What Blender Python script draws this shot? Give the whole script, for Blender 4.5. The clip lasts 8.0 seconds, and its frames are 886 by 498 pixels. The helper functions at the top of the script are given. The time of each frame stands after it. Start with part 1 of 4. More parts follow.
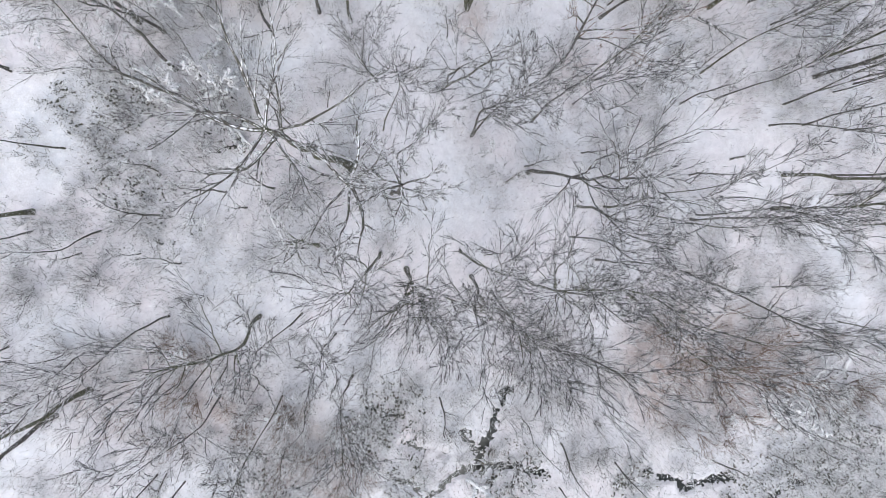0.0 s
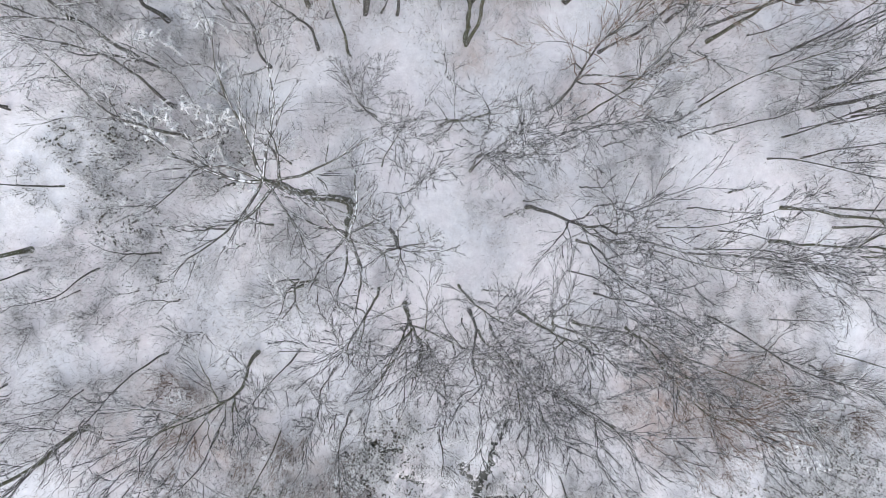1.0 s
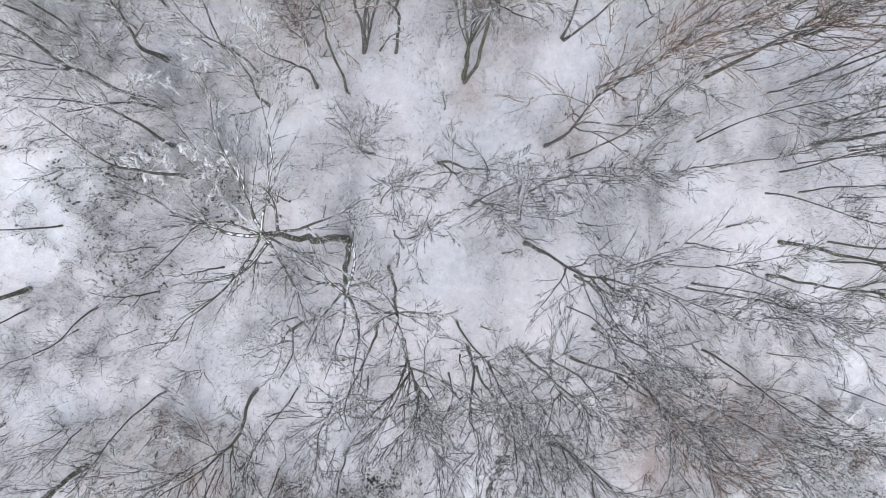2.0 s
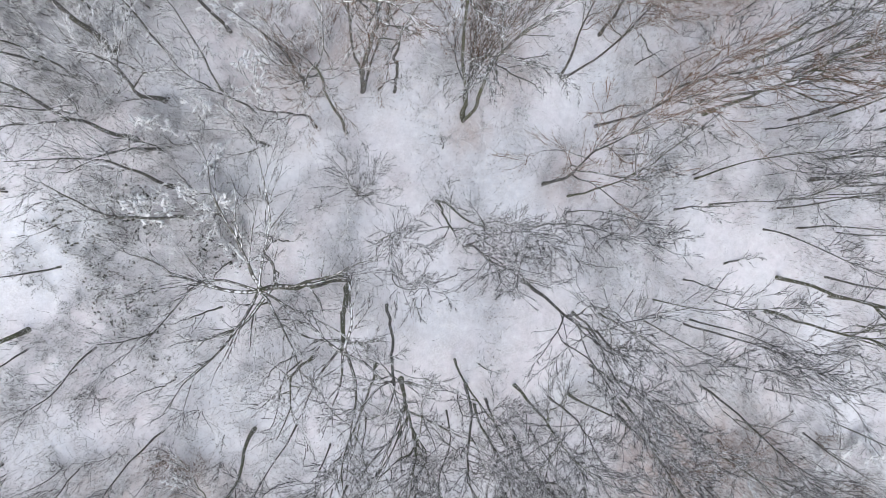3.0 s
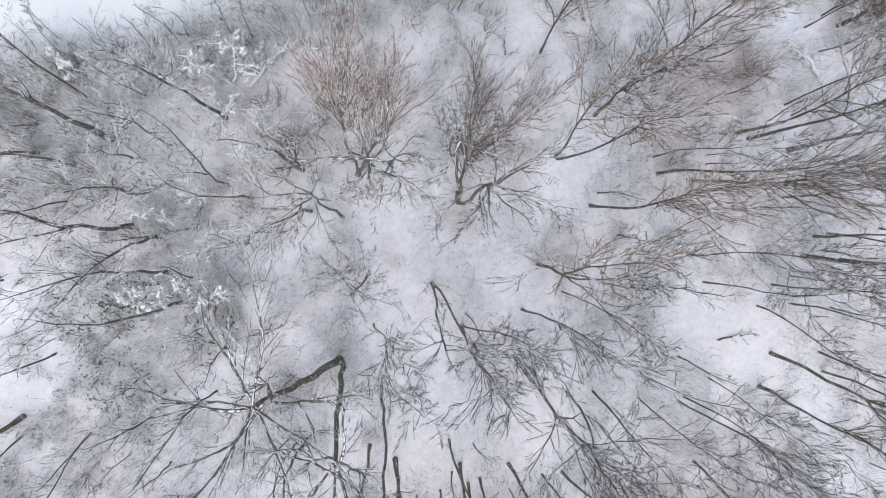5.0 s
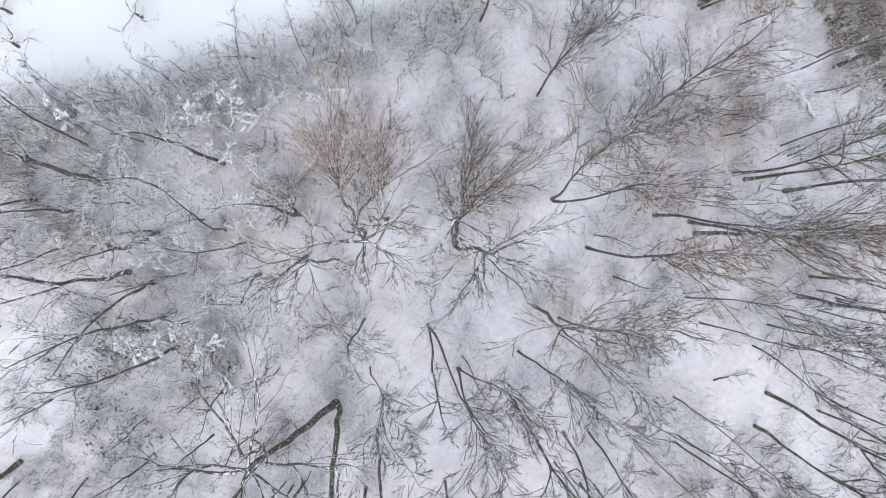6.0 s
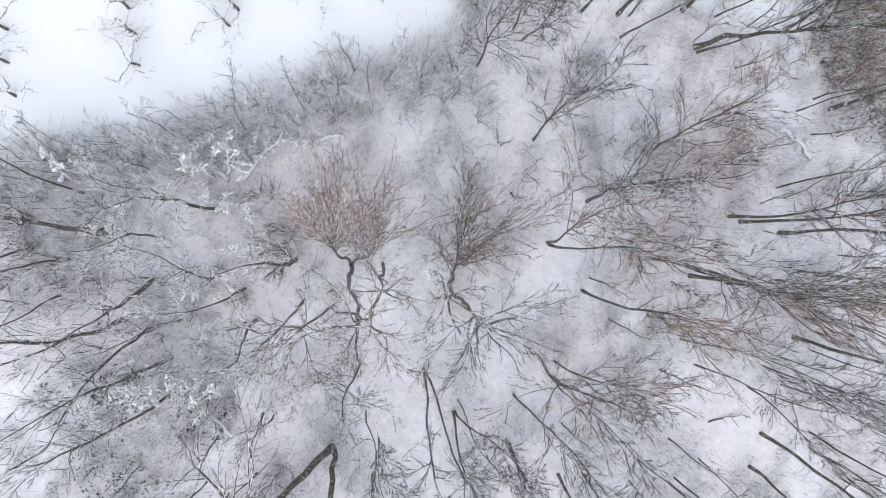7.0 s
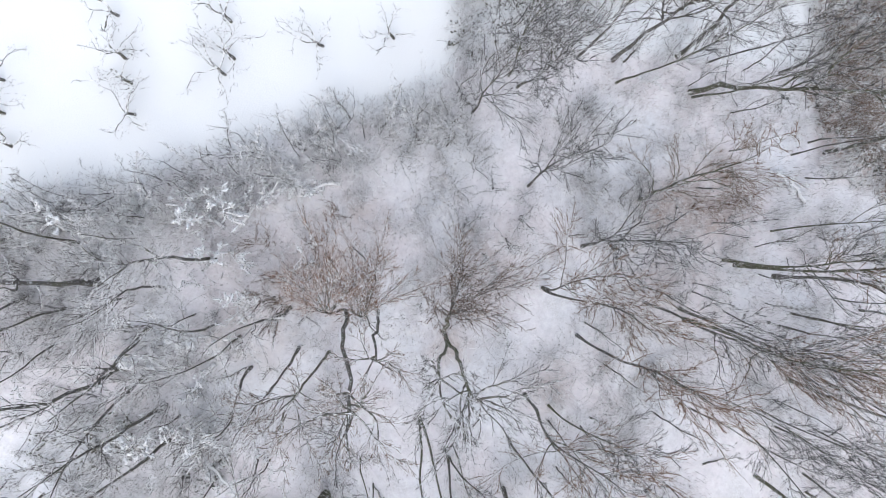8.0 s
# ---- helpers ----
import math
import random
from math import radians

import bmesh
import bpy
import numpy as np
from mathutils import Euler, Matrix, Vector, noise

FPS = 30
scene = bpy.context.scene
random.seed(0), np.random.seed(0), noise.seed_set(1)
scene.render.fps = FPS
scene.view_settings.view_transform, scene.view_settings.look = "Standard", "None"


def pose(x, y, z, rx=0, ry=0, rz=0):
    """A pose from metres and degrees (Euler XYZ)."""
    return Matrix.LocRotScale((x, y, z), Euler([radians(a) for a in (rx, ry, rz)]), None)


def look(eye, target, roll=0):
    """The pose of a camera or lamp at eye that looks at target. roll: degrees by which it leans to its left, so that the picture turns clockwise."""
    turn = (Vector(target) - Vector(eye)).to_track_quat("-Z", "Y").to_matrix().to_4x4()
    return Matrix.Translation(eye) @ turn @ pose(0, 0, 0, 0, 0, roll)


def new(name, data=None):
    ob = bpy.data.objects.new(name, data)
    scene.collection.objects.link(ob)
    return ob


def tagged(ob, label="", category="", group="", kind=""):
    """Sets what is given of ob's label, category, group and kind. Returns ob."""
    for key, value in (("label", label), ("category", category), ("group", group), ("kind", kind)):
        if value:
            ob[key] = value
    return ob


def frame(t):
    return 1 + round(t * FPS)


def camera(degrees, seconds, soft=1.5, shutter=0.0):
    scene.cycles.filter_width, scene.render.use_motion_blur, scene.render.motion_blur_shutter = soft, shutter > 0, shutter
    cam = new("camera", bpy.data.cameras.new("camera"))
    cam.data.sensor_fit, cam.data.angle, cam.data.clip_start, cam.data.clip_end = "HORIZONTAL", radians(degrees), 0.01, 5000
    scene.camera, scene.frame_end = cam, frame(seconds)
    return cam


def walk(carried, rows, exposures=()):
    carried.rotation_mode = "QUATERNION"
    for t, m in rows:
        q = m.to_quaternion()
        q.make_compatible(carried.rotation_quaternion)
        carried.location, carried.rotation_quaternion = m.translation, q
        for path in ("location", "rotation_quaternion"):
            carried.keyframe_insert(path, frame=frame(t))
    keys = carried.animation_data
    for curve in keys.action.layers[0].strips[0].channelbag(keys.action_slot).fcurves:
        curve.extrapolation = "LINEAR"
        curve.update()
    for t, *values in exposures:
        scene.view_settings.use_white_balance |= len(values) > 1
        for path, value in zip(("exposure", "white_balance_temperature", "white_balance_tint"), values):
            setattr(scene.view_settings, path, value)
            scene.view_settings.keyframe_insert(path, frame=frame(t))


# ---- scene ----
EXPOSURES = [(0.0, 0.02), (4.0, 0.02), (6.0, 0.05), (8.0, 0.07)]
cam = camera(73.49, 8.0, soft=0.8)
ROWS = [
    (0.0, 0.0, 0.0, 50.0, -2.157, -5.693, 0.214),
    (0.5, 0.044, 1.462, 49.968, -2.164, -5.711, 0.257),
    (1.0, 0.088, 2.959, 49.939, -2.172, -5.728, 0.304),
    (1.5, 0.133, 4.49, 49.913, -2.18, -5.746, 0.353),
    (2.0, 0.18, 6.056, 49.89, -2.189, -5.764, 0.405),
    (2.5, 0.23, 7.657, 49.869, -2.199, -5.782, 0.461),
    (3.0, 0.285, 9.292, 49.852, -2.21, -5.8, 0.52),
    (3.5, 0.345, 10.962, 49.837, -2.222, -5.817, 0.582),
    (4.0, 0.412, 12.665, 49.826, -2.234, -5.835, 0.647),
    (4.5, 0.487, 14.402, 49.817, -2.247, -5.853, 0.715),
    (5.0, 0.57, 16.173, 49.811, -2.261, -5.871, 0.786),
    (5.5, 0.663, 17.977, 49.808, -2.276, -5.889, 0.861),
    (6.0, 0.768, 19.815, 49.807, -2.291, -5.906, 0.938),
    (6.5, 0.884, 21.686, 49.81, -2.307, -5.924, 1.019),
    (7.0, 1.014, 23.59, 49.816, -2.324, -5.942, 1.103),
    (7.5, 1.158, 25.527, 49.824, -2.342, -5.96, 1.19),
    (8.0, 1.318, 27.497, 49.835, -2.361, -5.977, 1.28),
]
walk(cam, [(t, pose(x, y, z, rx, ry, rz)) for t, x, y, z, rx, ry, rz in ROWS], EXPOSURES)

# ---- light: a soft, overcast winter sky ----
world = bpy.data.worlds.new("overcast_sky")
scene.world = world
world.use_nodes = True
wn, wl = world.node_tree.nodes, world.node_tree.links
sky = wn.new("ShaderNodeTexSky")
sky.sky_type, sky.sun_disc = "NISHITA", False
sky.sun_elevation, sky.sun_rotation = radians(38), radians(200)
sky.dust_density, sky.air_density, sky.ozone_density = 5.0, 1.0, 1.0
haze = wn.new("ShaderNodeMixRGB")
haze.inputs[0].default_value = 0.72
haze.inputs[2].default_value = (5.6, 6.1, 7.05, 1)
wl.new(sky.outputs[0], haze.inputs[1])
wl.new(haze.outputs[0], wn["Background"].inputs[0])
wn["Background"].inputs[1].default_value = 0.174
sun = new("sun", bpy.data.lights.new("sun", "SUN"))
sun.data.energy, sun.data.angle, sun.data.color = 1.1, radians(40), (1.0, 0.98, 0.96)
sun.matrix_world = look((0, -20, 60), (6, 10, 0))


# ---- materials ----
def shader(name, rough=0.8):
    m = bpy.data.materials.new(name)
    m.use_nodes = True
    n, l = m.node_tree.nodes, m.node_tree.links
    b = n["Principled BSDF"]
    b.inputs["Roughness"].default_value = rough
    return m, n, l, b


def noise_tex(n, l, vec, scale, detail=4.0, rough=0.6):
    t = n.new("ShaderNodeTexNoise")
    t.inputs["Scale"].default_value = scale
    t.inputs["Detail"].default_value = detail
    t.inputs["Roughness"].default_value = rough
    l.new(vec, t.inputs["Vector"])
    return t.outputs[0]


def ramp(n, l, src, stops):
    r = n.new("ShaderNodeValToRGB")
    while len(r.color_ramp.elements) < len(stops):
        r.color_ramp.elements.new(0.5)
    for e, (p, c) in zip(r.color_ramp.elements, stops):
        e.position, e.color = p, (*c, 1) if len(c) == 3 else c
    l.new(src, r.inputs[0])
    return r.outputs[0]


def mix(n, l, fac, a, b, kind="MIX"):
    x = n.new("ShaderNodeMixRGB")
    x.blend_type = kind
    for i, v in enumerate((fac, a, b)):
        if isinstance(v, bpy.types.NodeSocket):
            l.new(v, x.inputs[i])
        elif i == 0:
            x.inputs[0].default_value = v
        else:
            x.inputs[i].default_value = (*v, 1)
    return x.outputs[0]


def calc(n, l, op, a, b=0.0, c=0.0):
    x = n.new("ShaderNodeMath")
    x.operation = op
    for i, v in enumerate((a, b, c)):
        if isinstance(v, bpy.types.NodeSocket):
            l.new(v, x.inputs[i])
        else:
            x.inputs[i].default_value = v
    return x.outputs[0]


def bumped(n, l, b, height, strength, distance):
    k = n.new("ShaderNodeBump")
    k.inputs["Strength"].default_value, k.inputs["Distance"].default_value = strength, distance
    l.new(height, k.inputs["Height"])
    l.new(k.outputs[0], b.inputs["Normal"])


SNOW = (0.92, 0.92, 0.93)


def bark(name, dark, light, moss=(0.12, 0.13, 0.06), moss_share=0.0, snow=0.45, grain=9.0, frost=0.0):
    """Bark or twigs, with old snow lying in patches on what faces up."""
    m, n, l, b = shader(name, 0.85)
    pos = n.new("ShaderNodeNewGeometry")
    info = n.new("ShaderNodeObjectInfo")
    fine = noise_tex(n, l, pos.outputs["Position"], grain)
    broad = noise_tex(n, l, pos.outputs["Position"], 0.8, 2.0)
    col = mix(n, l, ramp(n, l, fine, [(0.3, (0, 0, 0)), (0.7, (1, 1, 1))]), dark, light)
    col = mix(n, l, calc(n, l, "MULTIPLY", info.outputs["Random"], 0.45), col, tuple(0.6 * c for c in dark))
    if moss_share:
        f = ramp(n, l, broad, [(0.5 - 0.2 * moss_share, (0, 0, 0)), (0.62, (moss_share,) * 3)])
        col = mix(n, l, f, col, moss)
    up = n.new("ShaderNodeSeparateXYZ")
    l.new(pos.outputs["Normal"], up.inputs[0])
    lie = noise_tex(n, l, pos.outputs["Position"], 3.1, 3.0)
    cover = calc(n, l, "ADD", calc(n, l, "MULTIPLY", up.outputs[2], 0.5), lie)
    edge = 1.10 - 0.5 * snow
    col = mix(n, l, ramp(n, l, cover, [(edge - 0.07, (0, 0, 0)), (edge + 0.05, (1, 1, 1))]), col, SNOW)
    if frost:
        # wind-blown snow stuck in short patches to the bark
        stuck = noise_tex(n, l, pos.outputs["Position"], 4.4, 6.0, 0.78)
        col = mix(n, l, calc(n, l, "MULTIPLY", ramp(n, l, stuck, [(0.54, (0, 0, 0)), (0.62, (1, 1, 1))]), frost), col, SNOW)
    l.new(col, b.inputs["Base Color"])
    bumped(n, l, b, fine, 0.4, 0.02)
    return m


BARK = bark("grey_bark", (0.06, 0.055, 0.049), (0.155, 0.141, 0.127), moss_share=0.3, snow=0.14, frost=0.75)
MOSSY = bark("mossy_bark", (0.061, 0.058, 0.043), (0.155, 0.146, 0.105), moss=(0.1, 0.105, 0.05), moss_share=0.75, snow=0.14, frost=0.75)
TWIG = bark("grey_twigs", (0.05, 0.047, 0.048), (0.12, 0.113, 0.113), snow=0.38)
BROWN = bark("brown_twigs", (0.125, 0.072, 0.045), (0.28, 0.165, 0.1), snow=0.36)
RUST = bark("reddish_twigs", (0.19, 0.088, 0.045), (0.4, 0.205, 0.11), snow=0.32)
DUSTED = bark("dusted_twigs", (0.075, 0.069, 0.066), (0.17, 0.155, 0.145), snow=0.62)
FROST = bark("snowy_twigs", (0.16, 0.15, 0.15), (0.3, 0.28, 0.27), snow=0.95)
LADEN = bark("snow_laden_wood", (0.2, 0.19, 0.18), (0.35, 0.33, 0.31), snow=1.25)
MAUVE = bark("mauve_shoots", (0.17, 0.135, 0.145), (0.33, 0.275, 0.29), snow=0.5)
RUDDY = bark("ruddy_shoots", (0.24, 0.15, 0.12), (0.42, 0.29, 0.24), snow=0.4)
STEM = bark("dead_stems", (0.28, 0.25, 0.22), (0.42, 0.385, 0.34), snow=0.65)


def plain_snow():
    m, n, l, b = shader("clumped_snow", 0.7)
    pos = n.new("ShaderNodeNewGeometry").outputs["Position"]
    l.new(ramp(n, l, noise_tex(n, l, pos, 14.0), [(0.3, (0.88, 0.89, 0.91)), (0.7, (0.95, 0.95, 0.95))]), b.inputs["Base Color"])
    return m


def leaf_green():
    m, n, l, b = shader("dark_bramble_leaf", 0.55)
    info = n.new("ShaderNodeNewGeometry")
    l.new(ramp(n, l, info.outputs["Random Per Island"], [(0.0, (0.03, 0.035, 0.025)), (0.6, (0.06, 0.06, 0.045)), (1.0, (0.11, 0.09, 0.06))]), b.inputs["Base Color"])
    return m


CLUMPED, LEAF = plain_snow(), leaf_green()

# ---- plan: the field's edge and the stream ----
EDGE_X = [-120.0, -27.4, -23.4, -19.4, -15.3, -11.0, -7.6, -4.9, -0.4, 5.1, 7.0, 7.6]
EDGE_Y = [16.0, 29.3, 30.4, 31.5, 32.9, 34.8, 35.8, 36.6, 37.9, 40.1, 41.9, 44.5]
STREAM = [
    ([(11.01, -14.19), (10.01, -14.45)], 0.33),
    ([(10.36, -14.96), (10.22, -15.45)], 0.29),
    ([(9.72, -15.92), (9.43, -17.49), (8.89, -18.55), (8.2, -19.41), (8.15, -20.7), (7.06, -20.93), (5.84, -21.51), (4.62, -22.66), (3.4, -23.57)], 0.39),
    ([(6.7, -17.76), (7.45, -18.68), (8.15, -19.71)], 0.35),
    ([(7.39, -17.5), (7.49, -18.14)], 0.25),
    ([(8.31, -21.0), (9.8, -20.79), (11.82, -20.9)], 0.29),
    ([(12.59, -21.44), (14.13, -21.53)], 0.31),
    ([(1.7, -18.3), (2.91, -18.95), (3.39, -19.17)], 0.31),
    ([(4.95, -19.44), (5.53, -19.57)], 0.25),
    ([(-1.76, -19.0), (-0.91, -19.62)], 0.27),
    ([(0.99, -21.57), (3.16, -22.18)], 0.33),
    ([(-1.14, -15.19), (-0.53, -15.31)], 0.31),
    ([(0.04, -16.0), (1.7, -16.07)], 0.27),
    ([(2.82, -22.46), (3.21, -23.31)], 0.39),
    ([(20.8, -22.72), (22.3, -23.02)], 0.27),
    ([(23.09, -21.82), (23.91, -22.18)], 0.29),
    ([(25.01, -22.66), (26.66, -23.06), (27.34, -23.94), (28.88, -23.35), (30.11, -23.16), (32.14, -23.17)], 0.36),
    ([(36.61, -25.26), (37.1, -24.1)], 0.25),
    ([(37.73, -23.71), (39.5, -24.03)], 0.29),
    ([(40.65, -23.12), (42.13, -22.77)], 0.23),
    ([(8.07, -22.78), (7.82, -23.85)], 0.29),
]
ORCHARD = [(-19.0, 43.1), (-18.5, 39.9), (-18.1, 38.0), (-17.8, 35.6), (-10.7, 43.2), (-10.4, 40.3), (-11.1, 39.0), (-3.6, 41.8), (2.1, 42.8), (-27.0, 37.7), (-27.0, 35.2), (-26.5, 32.8)]
LADEN_BRANCHES = [
    (*(-11.7, 15.9), *(-13.4, 13.1)),
    (*(-13.1, 9.2), *(-10.1, 5.4)),
    (*(-11.0, 27.1), *(-14.1, 29.9)),
    (*(-10.0, 27.2), *(-5.8, 31.2)),
    (*(-17.4, 26.9), *(-18.1, 29.3)),
    (*(40.2, 30.5), *(36.8, 33.0)),
    (*(39.0, 16.7), *(41.1, 17.7)),
    (*(35.9, -18.8), *(39.9, -10.8)),
    (*(43.3, -13.5), *(45.3, -9.7)),
    (*(7.2, -21.8), *(9.2, -23.5)),
    (*(-24.4, 26.8), *(-19.8, 27.4)),
    (*(-2.1, 30.5), *(-5.6, 29.7)),
]
FALLEN_BRANCHES = [
    (*(-8.9, 15.6), *(-12.1, 14.7)),
    (*(-16.3, 19.0), *(-21.7, 19.1)),
    (*(-14.4, 15.8), *(-20.3, 14.6)),
    (*(-23.0, 20.6), *(-27.0, 21.5)),
    (*(-20.5, 13.5), *(-24.3, 14.8)),
    (*(1.1, 5.4), *(1.8, 4.2)),
    (*(2.8, 3.3), *(3.7, 1.3)),
    (*(31.0, 6.2), *(34.6, 7.1)),
    (*(22.4, 26.4), *(26.3, 22.9)),
    (*(20.0, 10.9), *(22.4, 9.8)),
    (*(-25.0, 9.5), *(-23.8, 10.5)),
    (*(26.9, 18.7), *(32.2, 16.6)),
    (*(27.7, 18.7), *(31.2, 17.0)),
]
STAR_SHRUBS = [(-1.4, 12.6, 40, 1.2), (4.7, 11.2, 23, 1.1)]
GLADES = [
    (*(2.4, 32.6), 2.9),
    (*(-3.9, 30.0), 2.1),
    (*(13.7, -1.3), 4.5),
    (*(3.8, -2.5), 3.3),
    (*(29.3, 8.3), 3.6),
    (*(-26.7, 4.3), 3.0),
    (*(-26.6, 9.0), 2.8),
    (*(-24.2, -17.3), 2.0),
    (*(42.8, -7.2), 2.6),
    (*(-8.5, 15.3), 3.6),
    (*(1.0, 16.4), 2.9),
    (*(3.5, 5.1), 3.6),
    (*(6.4, 0.2), 3.1),
    (*(34.1, 5.8), 4.5),
    (*(15.9, 3.0), 2.4),
    (*(10.6, 32.4), 3.6),
    (*(-25.5, 9.7), 2.2),
    (*(2.9, 10.2), 2.9),
    (*(15.4, 19.8), 2.9),
    (*(11.2, 11.3), 2.9),
]
LITTER = [
    (*(26.9, 29.6), 4.2, 1.0),
    (*(26.5, -11.2), 6.0, 1.0),
    (*(32.0, -12.0), 6.5, 1.0),
    (*(7.3, 17.0), 2.6, 0.6),
    (*(25.4, -12.5), 7.1, 0.8),
    (*(34.8, -12.8), 6.2, 0.9),
    (*(-5.6, -20.1), 6.2, 0.7),
    (*(-13.6, -14.1), 5.7, 0.6),
    (*(16.0, 13.3), 3.3, 0.5),
    (*(-2.3, 26.4), 6.2, 0.5),
    (*(45.1, 45.1), 7.1, 1.5),
    (*(46.4, 37.4), 6.2, 1.45),
    (*(40.9, 46.9), 4.3, 1.3),
    (*(31.0, 30.1), 6.2, 0.8),
    (*(26.4, 23.0), 6.2, 0.4),
    (*(-4.1, 23.6), 5.7, 0.5),
    (*(9.8, 23.7), 5.7, 0.4),
    (*(32.9, -10.4), 7.1, 0.6),
    (*(-8.7, 18.9), 5.2, 0.4),
    (*(-21.3, -13.4), 6.2, 0.5),
]
LEAFY = [
    (*(42.5, -16.8), 2.9, 260),
    (*(40.3, -20.0), 3.8, 240),
    (*(43.9, -21.8), 3.8, 420),
    (*(40.4, -23.8), 3.3, 420),
    (*(46.4, -24.7), 2.9, 300),
    (*(34.0, -23.9), 2.9, 160),
    (*(-10.1, -20.4), 3.3, 200),
    (*(0.5, -15.9), 2.9, 170),
    (*(-1.9, -17.9), 2.4, 200),
    (*(1.9, -21.5), 1.9, 160),
    (*(10.8, -21.3), 2.9, 200),
    (*(22.3, -22.7), 1.9, 160),
    (*(-19.8, 4.0), 2.9, 80),
    (*(-17.7, 1.3), 3.3, 50),
    (*(-23.0, 9.1), 2.4, 80),
    (*(-19.8, 10.0), 2.4, 160),
    (*(43.9, 46.1), 3.8, 500),
    (*(43.6, 40.4), 3.3, 420),
    (*(46.9, 34.8), 2.9, 300),
    (*(16.7, 45.6), 2.9, 300),
    (*(10.3, 44.2), 3.3, 200),
    (*(-12.6, 7.9), 2.4, 60),
]
LOW_FROST = [
    (-26.5, 1.5, 4.0, 12),
    (-27.5, -6.5, 5.0, 12),
    (-26.5, 8.0, 3.0, 6),
    (-22.9, 10.4, 4.3, 14),
    (-19.3, 4.4, 4.3, 16),
    (-21.1, 0.4, 3.8, 8),
    (-22.9, -11.1, 4.3, 10),
    (-11.9, -19.8, 4.3, 16),
    (-17.1, -19.0, 3.8, 10),
    (34.9, -17.1, 4.3, 12),
    (43.8, -18.0, 5.2, 18),
    (42.7, -23.3, 5.7, 18),
    (29.4, -20.0, 4.8, 10),
    (-19.4, 10.0, 3.8, 8),
    (-13.9, 8.9, 3.8, 8),
    (-20.2, 19.9, 5.7, 10),
    (16.7, 45.6, 2.9, 10),
    (-24.5, 20.3, 5.2, 8),
    (-23.9, 19.0, 5.2, 8),
]
GREY_BRUSH = [
    (-16.8, 3.1, 5.2, 3),
    (-23.5, -15.5, 5.5, 9),
    (-12.5, 9.9, 5.7, 4),
    (-19.1, -8.0, 5.7, 10),
    (-12.7, -15.1, 5.2, 7),
    (-7.4, -16.7, 4.3, 6),
    (14.5, -15.5, 7.1, 30),
    (26.4, -8.0, 6.2, 6),
    (1.0, -15.2, 5.7, 10),
    (-17.1, 10.7, 5.2, 10),
    (-8.5, 7.1, 6.2, 12),
    (-17.3, 17.2, 6.2, 8),
    (-8.7, 18.0, 5.2, 8),
    (9.7, 30.9, 5.7, 8),
    (21.9, 28.8, 4.3, 9),
    (27.9, 26.5, 5.7, 8),
    (14.5, 34.9, 5.7, 7),
    (43.8, 25.7, 4.8, 6),
    (-15.8, -14.5, 5.7, 6),
    (-9.2, -14.8, 5.2, 5),
    (-23.3, -8.9, 5.7, 8),
    (29.2, -11.1, 6.7, 11),
    (37.6, -8.2, 5.2, 8),
    (10.7, -11.6, 5.7, 8),
    (-2.8, -17.9, 4.3, 8),
    (-25.3, 22.8, 5.2, 10),
    (-24.7, 21.2, 5.2, 10),
    (-21.9, 24.3, 4.3, 7),
    (-18.6, 20.4, 4.3, 6),
    (-26.1, 17.7, 4.3, 6),
]
BROWN_BRUSH = [
    (-5.6, -20.1, 4.3, 9),
    (-12.7, -13.2, 3.8, 6),
    (25.4, -12.5, 4.3, 12),
    (33.7, -12.3, 4.3, 12),
    (42.4, -13.6, 3.8, 8),
    (-17.0, -13.1, 4.8, 8),
    (44.5, 46.1, 4.3, 16),
    (44.2, 39.9, 4.3, 16),
    (47.0, 33.7, 3.3, 8),
    (41.3, 39.7, 2.9, 6),
    (30.4, 30.1, 4.3, 8),
    (-5.0, 24.9, 4.3, 5),
    (-10.1, -15.7, 4.8, 5),
    (29.3, -15.3, 5.2, 10),
    (45.2, 43.1, 4.8, 14),
    (46.2, 47.3, 3.8, 10),
]

# ---- the lie of the land ----
def lie(x, y):
    """Height of the snow surface, a gentle slope that falls to +x, with small hummocks."""
    z = -0.0435 * (np.clip(x, -90, 110) - 8)
    z = z + 0.10 * np.sin(0.31 * x + 0.9 * np.sin(0.23 * y)) * np.sin(0.27 * y + 1.3)
    return z + 0.05 * np.sin(0.9 * x + 1.7 * np.sin(0.5 * y)) * np.sin(1.1 * y + 0.4)


def edge_of_field(x):
    """The y past which the open field begins."""
    return np.interp(x, EDGE_X, EDGE_Y)


def axis(lo, hi, fine_lo, fine_hi, step, grow=1.35):
    out = list(np.arange(fine_lo, fine_hi + 1e-6, step))
    s = step
    while out[0] > lo:
        s *= grow
        out.insert(0, out[0] - s)
    s = step
    while out[-1] < hi:
        s *= grow
        out.append(out[-1] + s)
    return np.array(out)


def smooth(bm_mesh):
    bm_mesh.polygons.foreach_set("use_smooth", [True] * len(bm_mesh.polygons))


def mesh_of(name, verts, faces, material):
    me = bpy.data.meshes.new(name)
    me.from_pydata([tuple(v) for v in verts] if not hasattr(verts, "tolist") else verts.tolist(), [],
                   faces.tolist() if hasattr(faces, "tolist") else faces)
    smooth(me)
    me.materials.append(material)
    return me


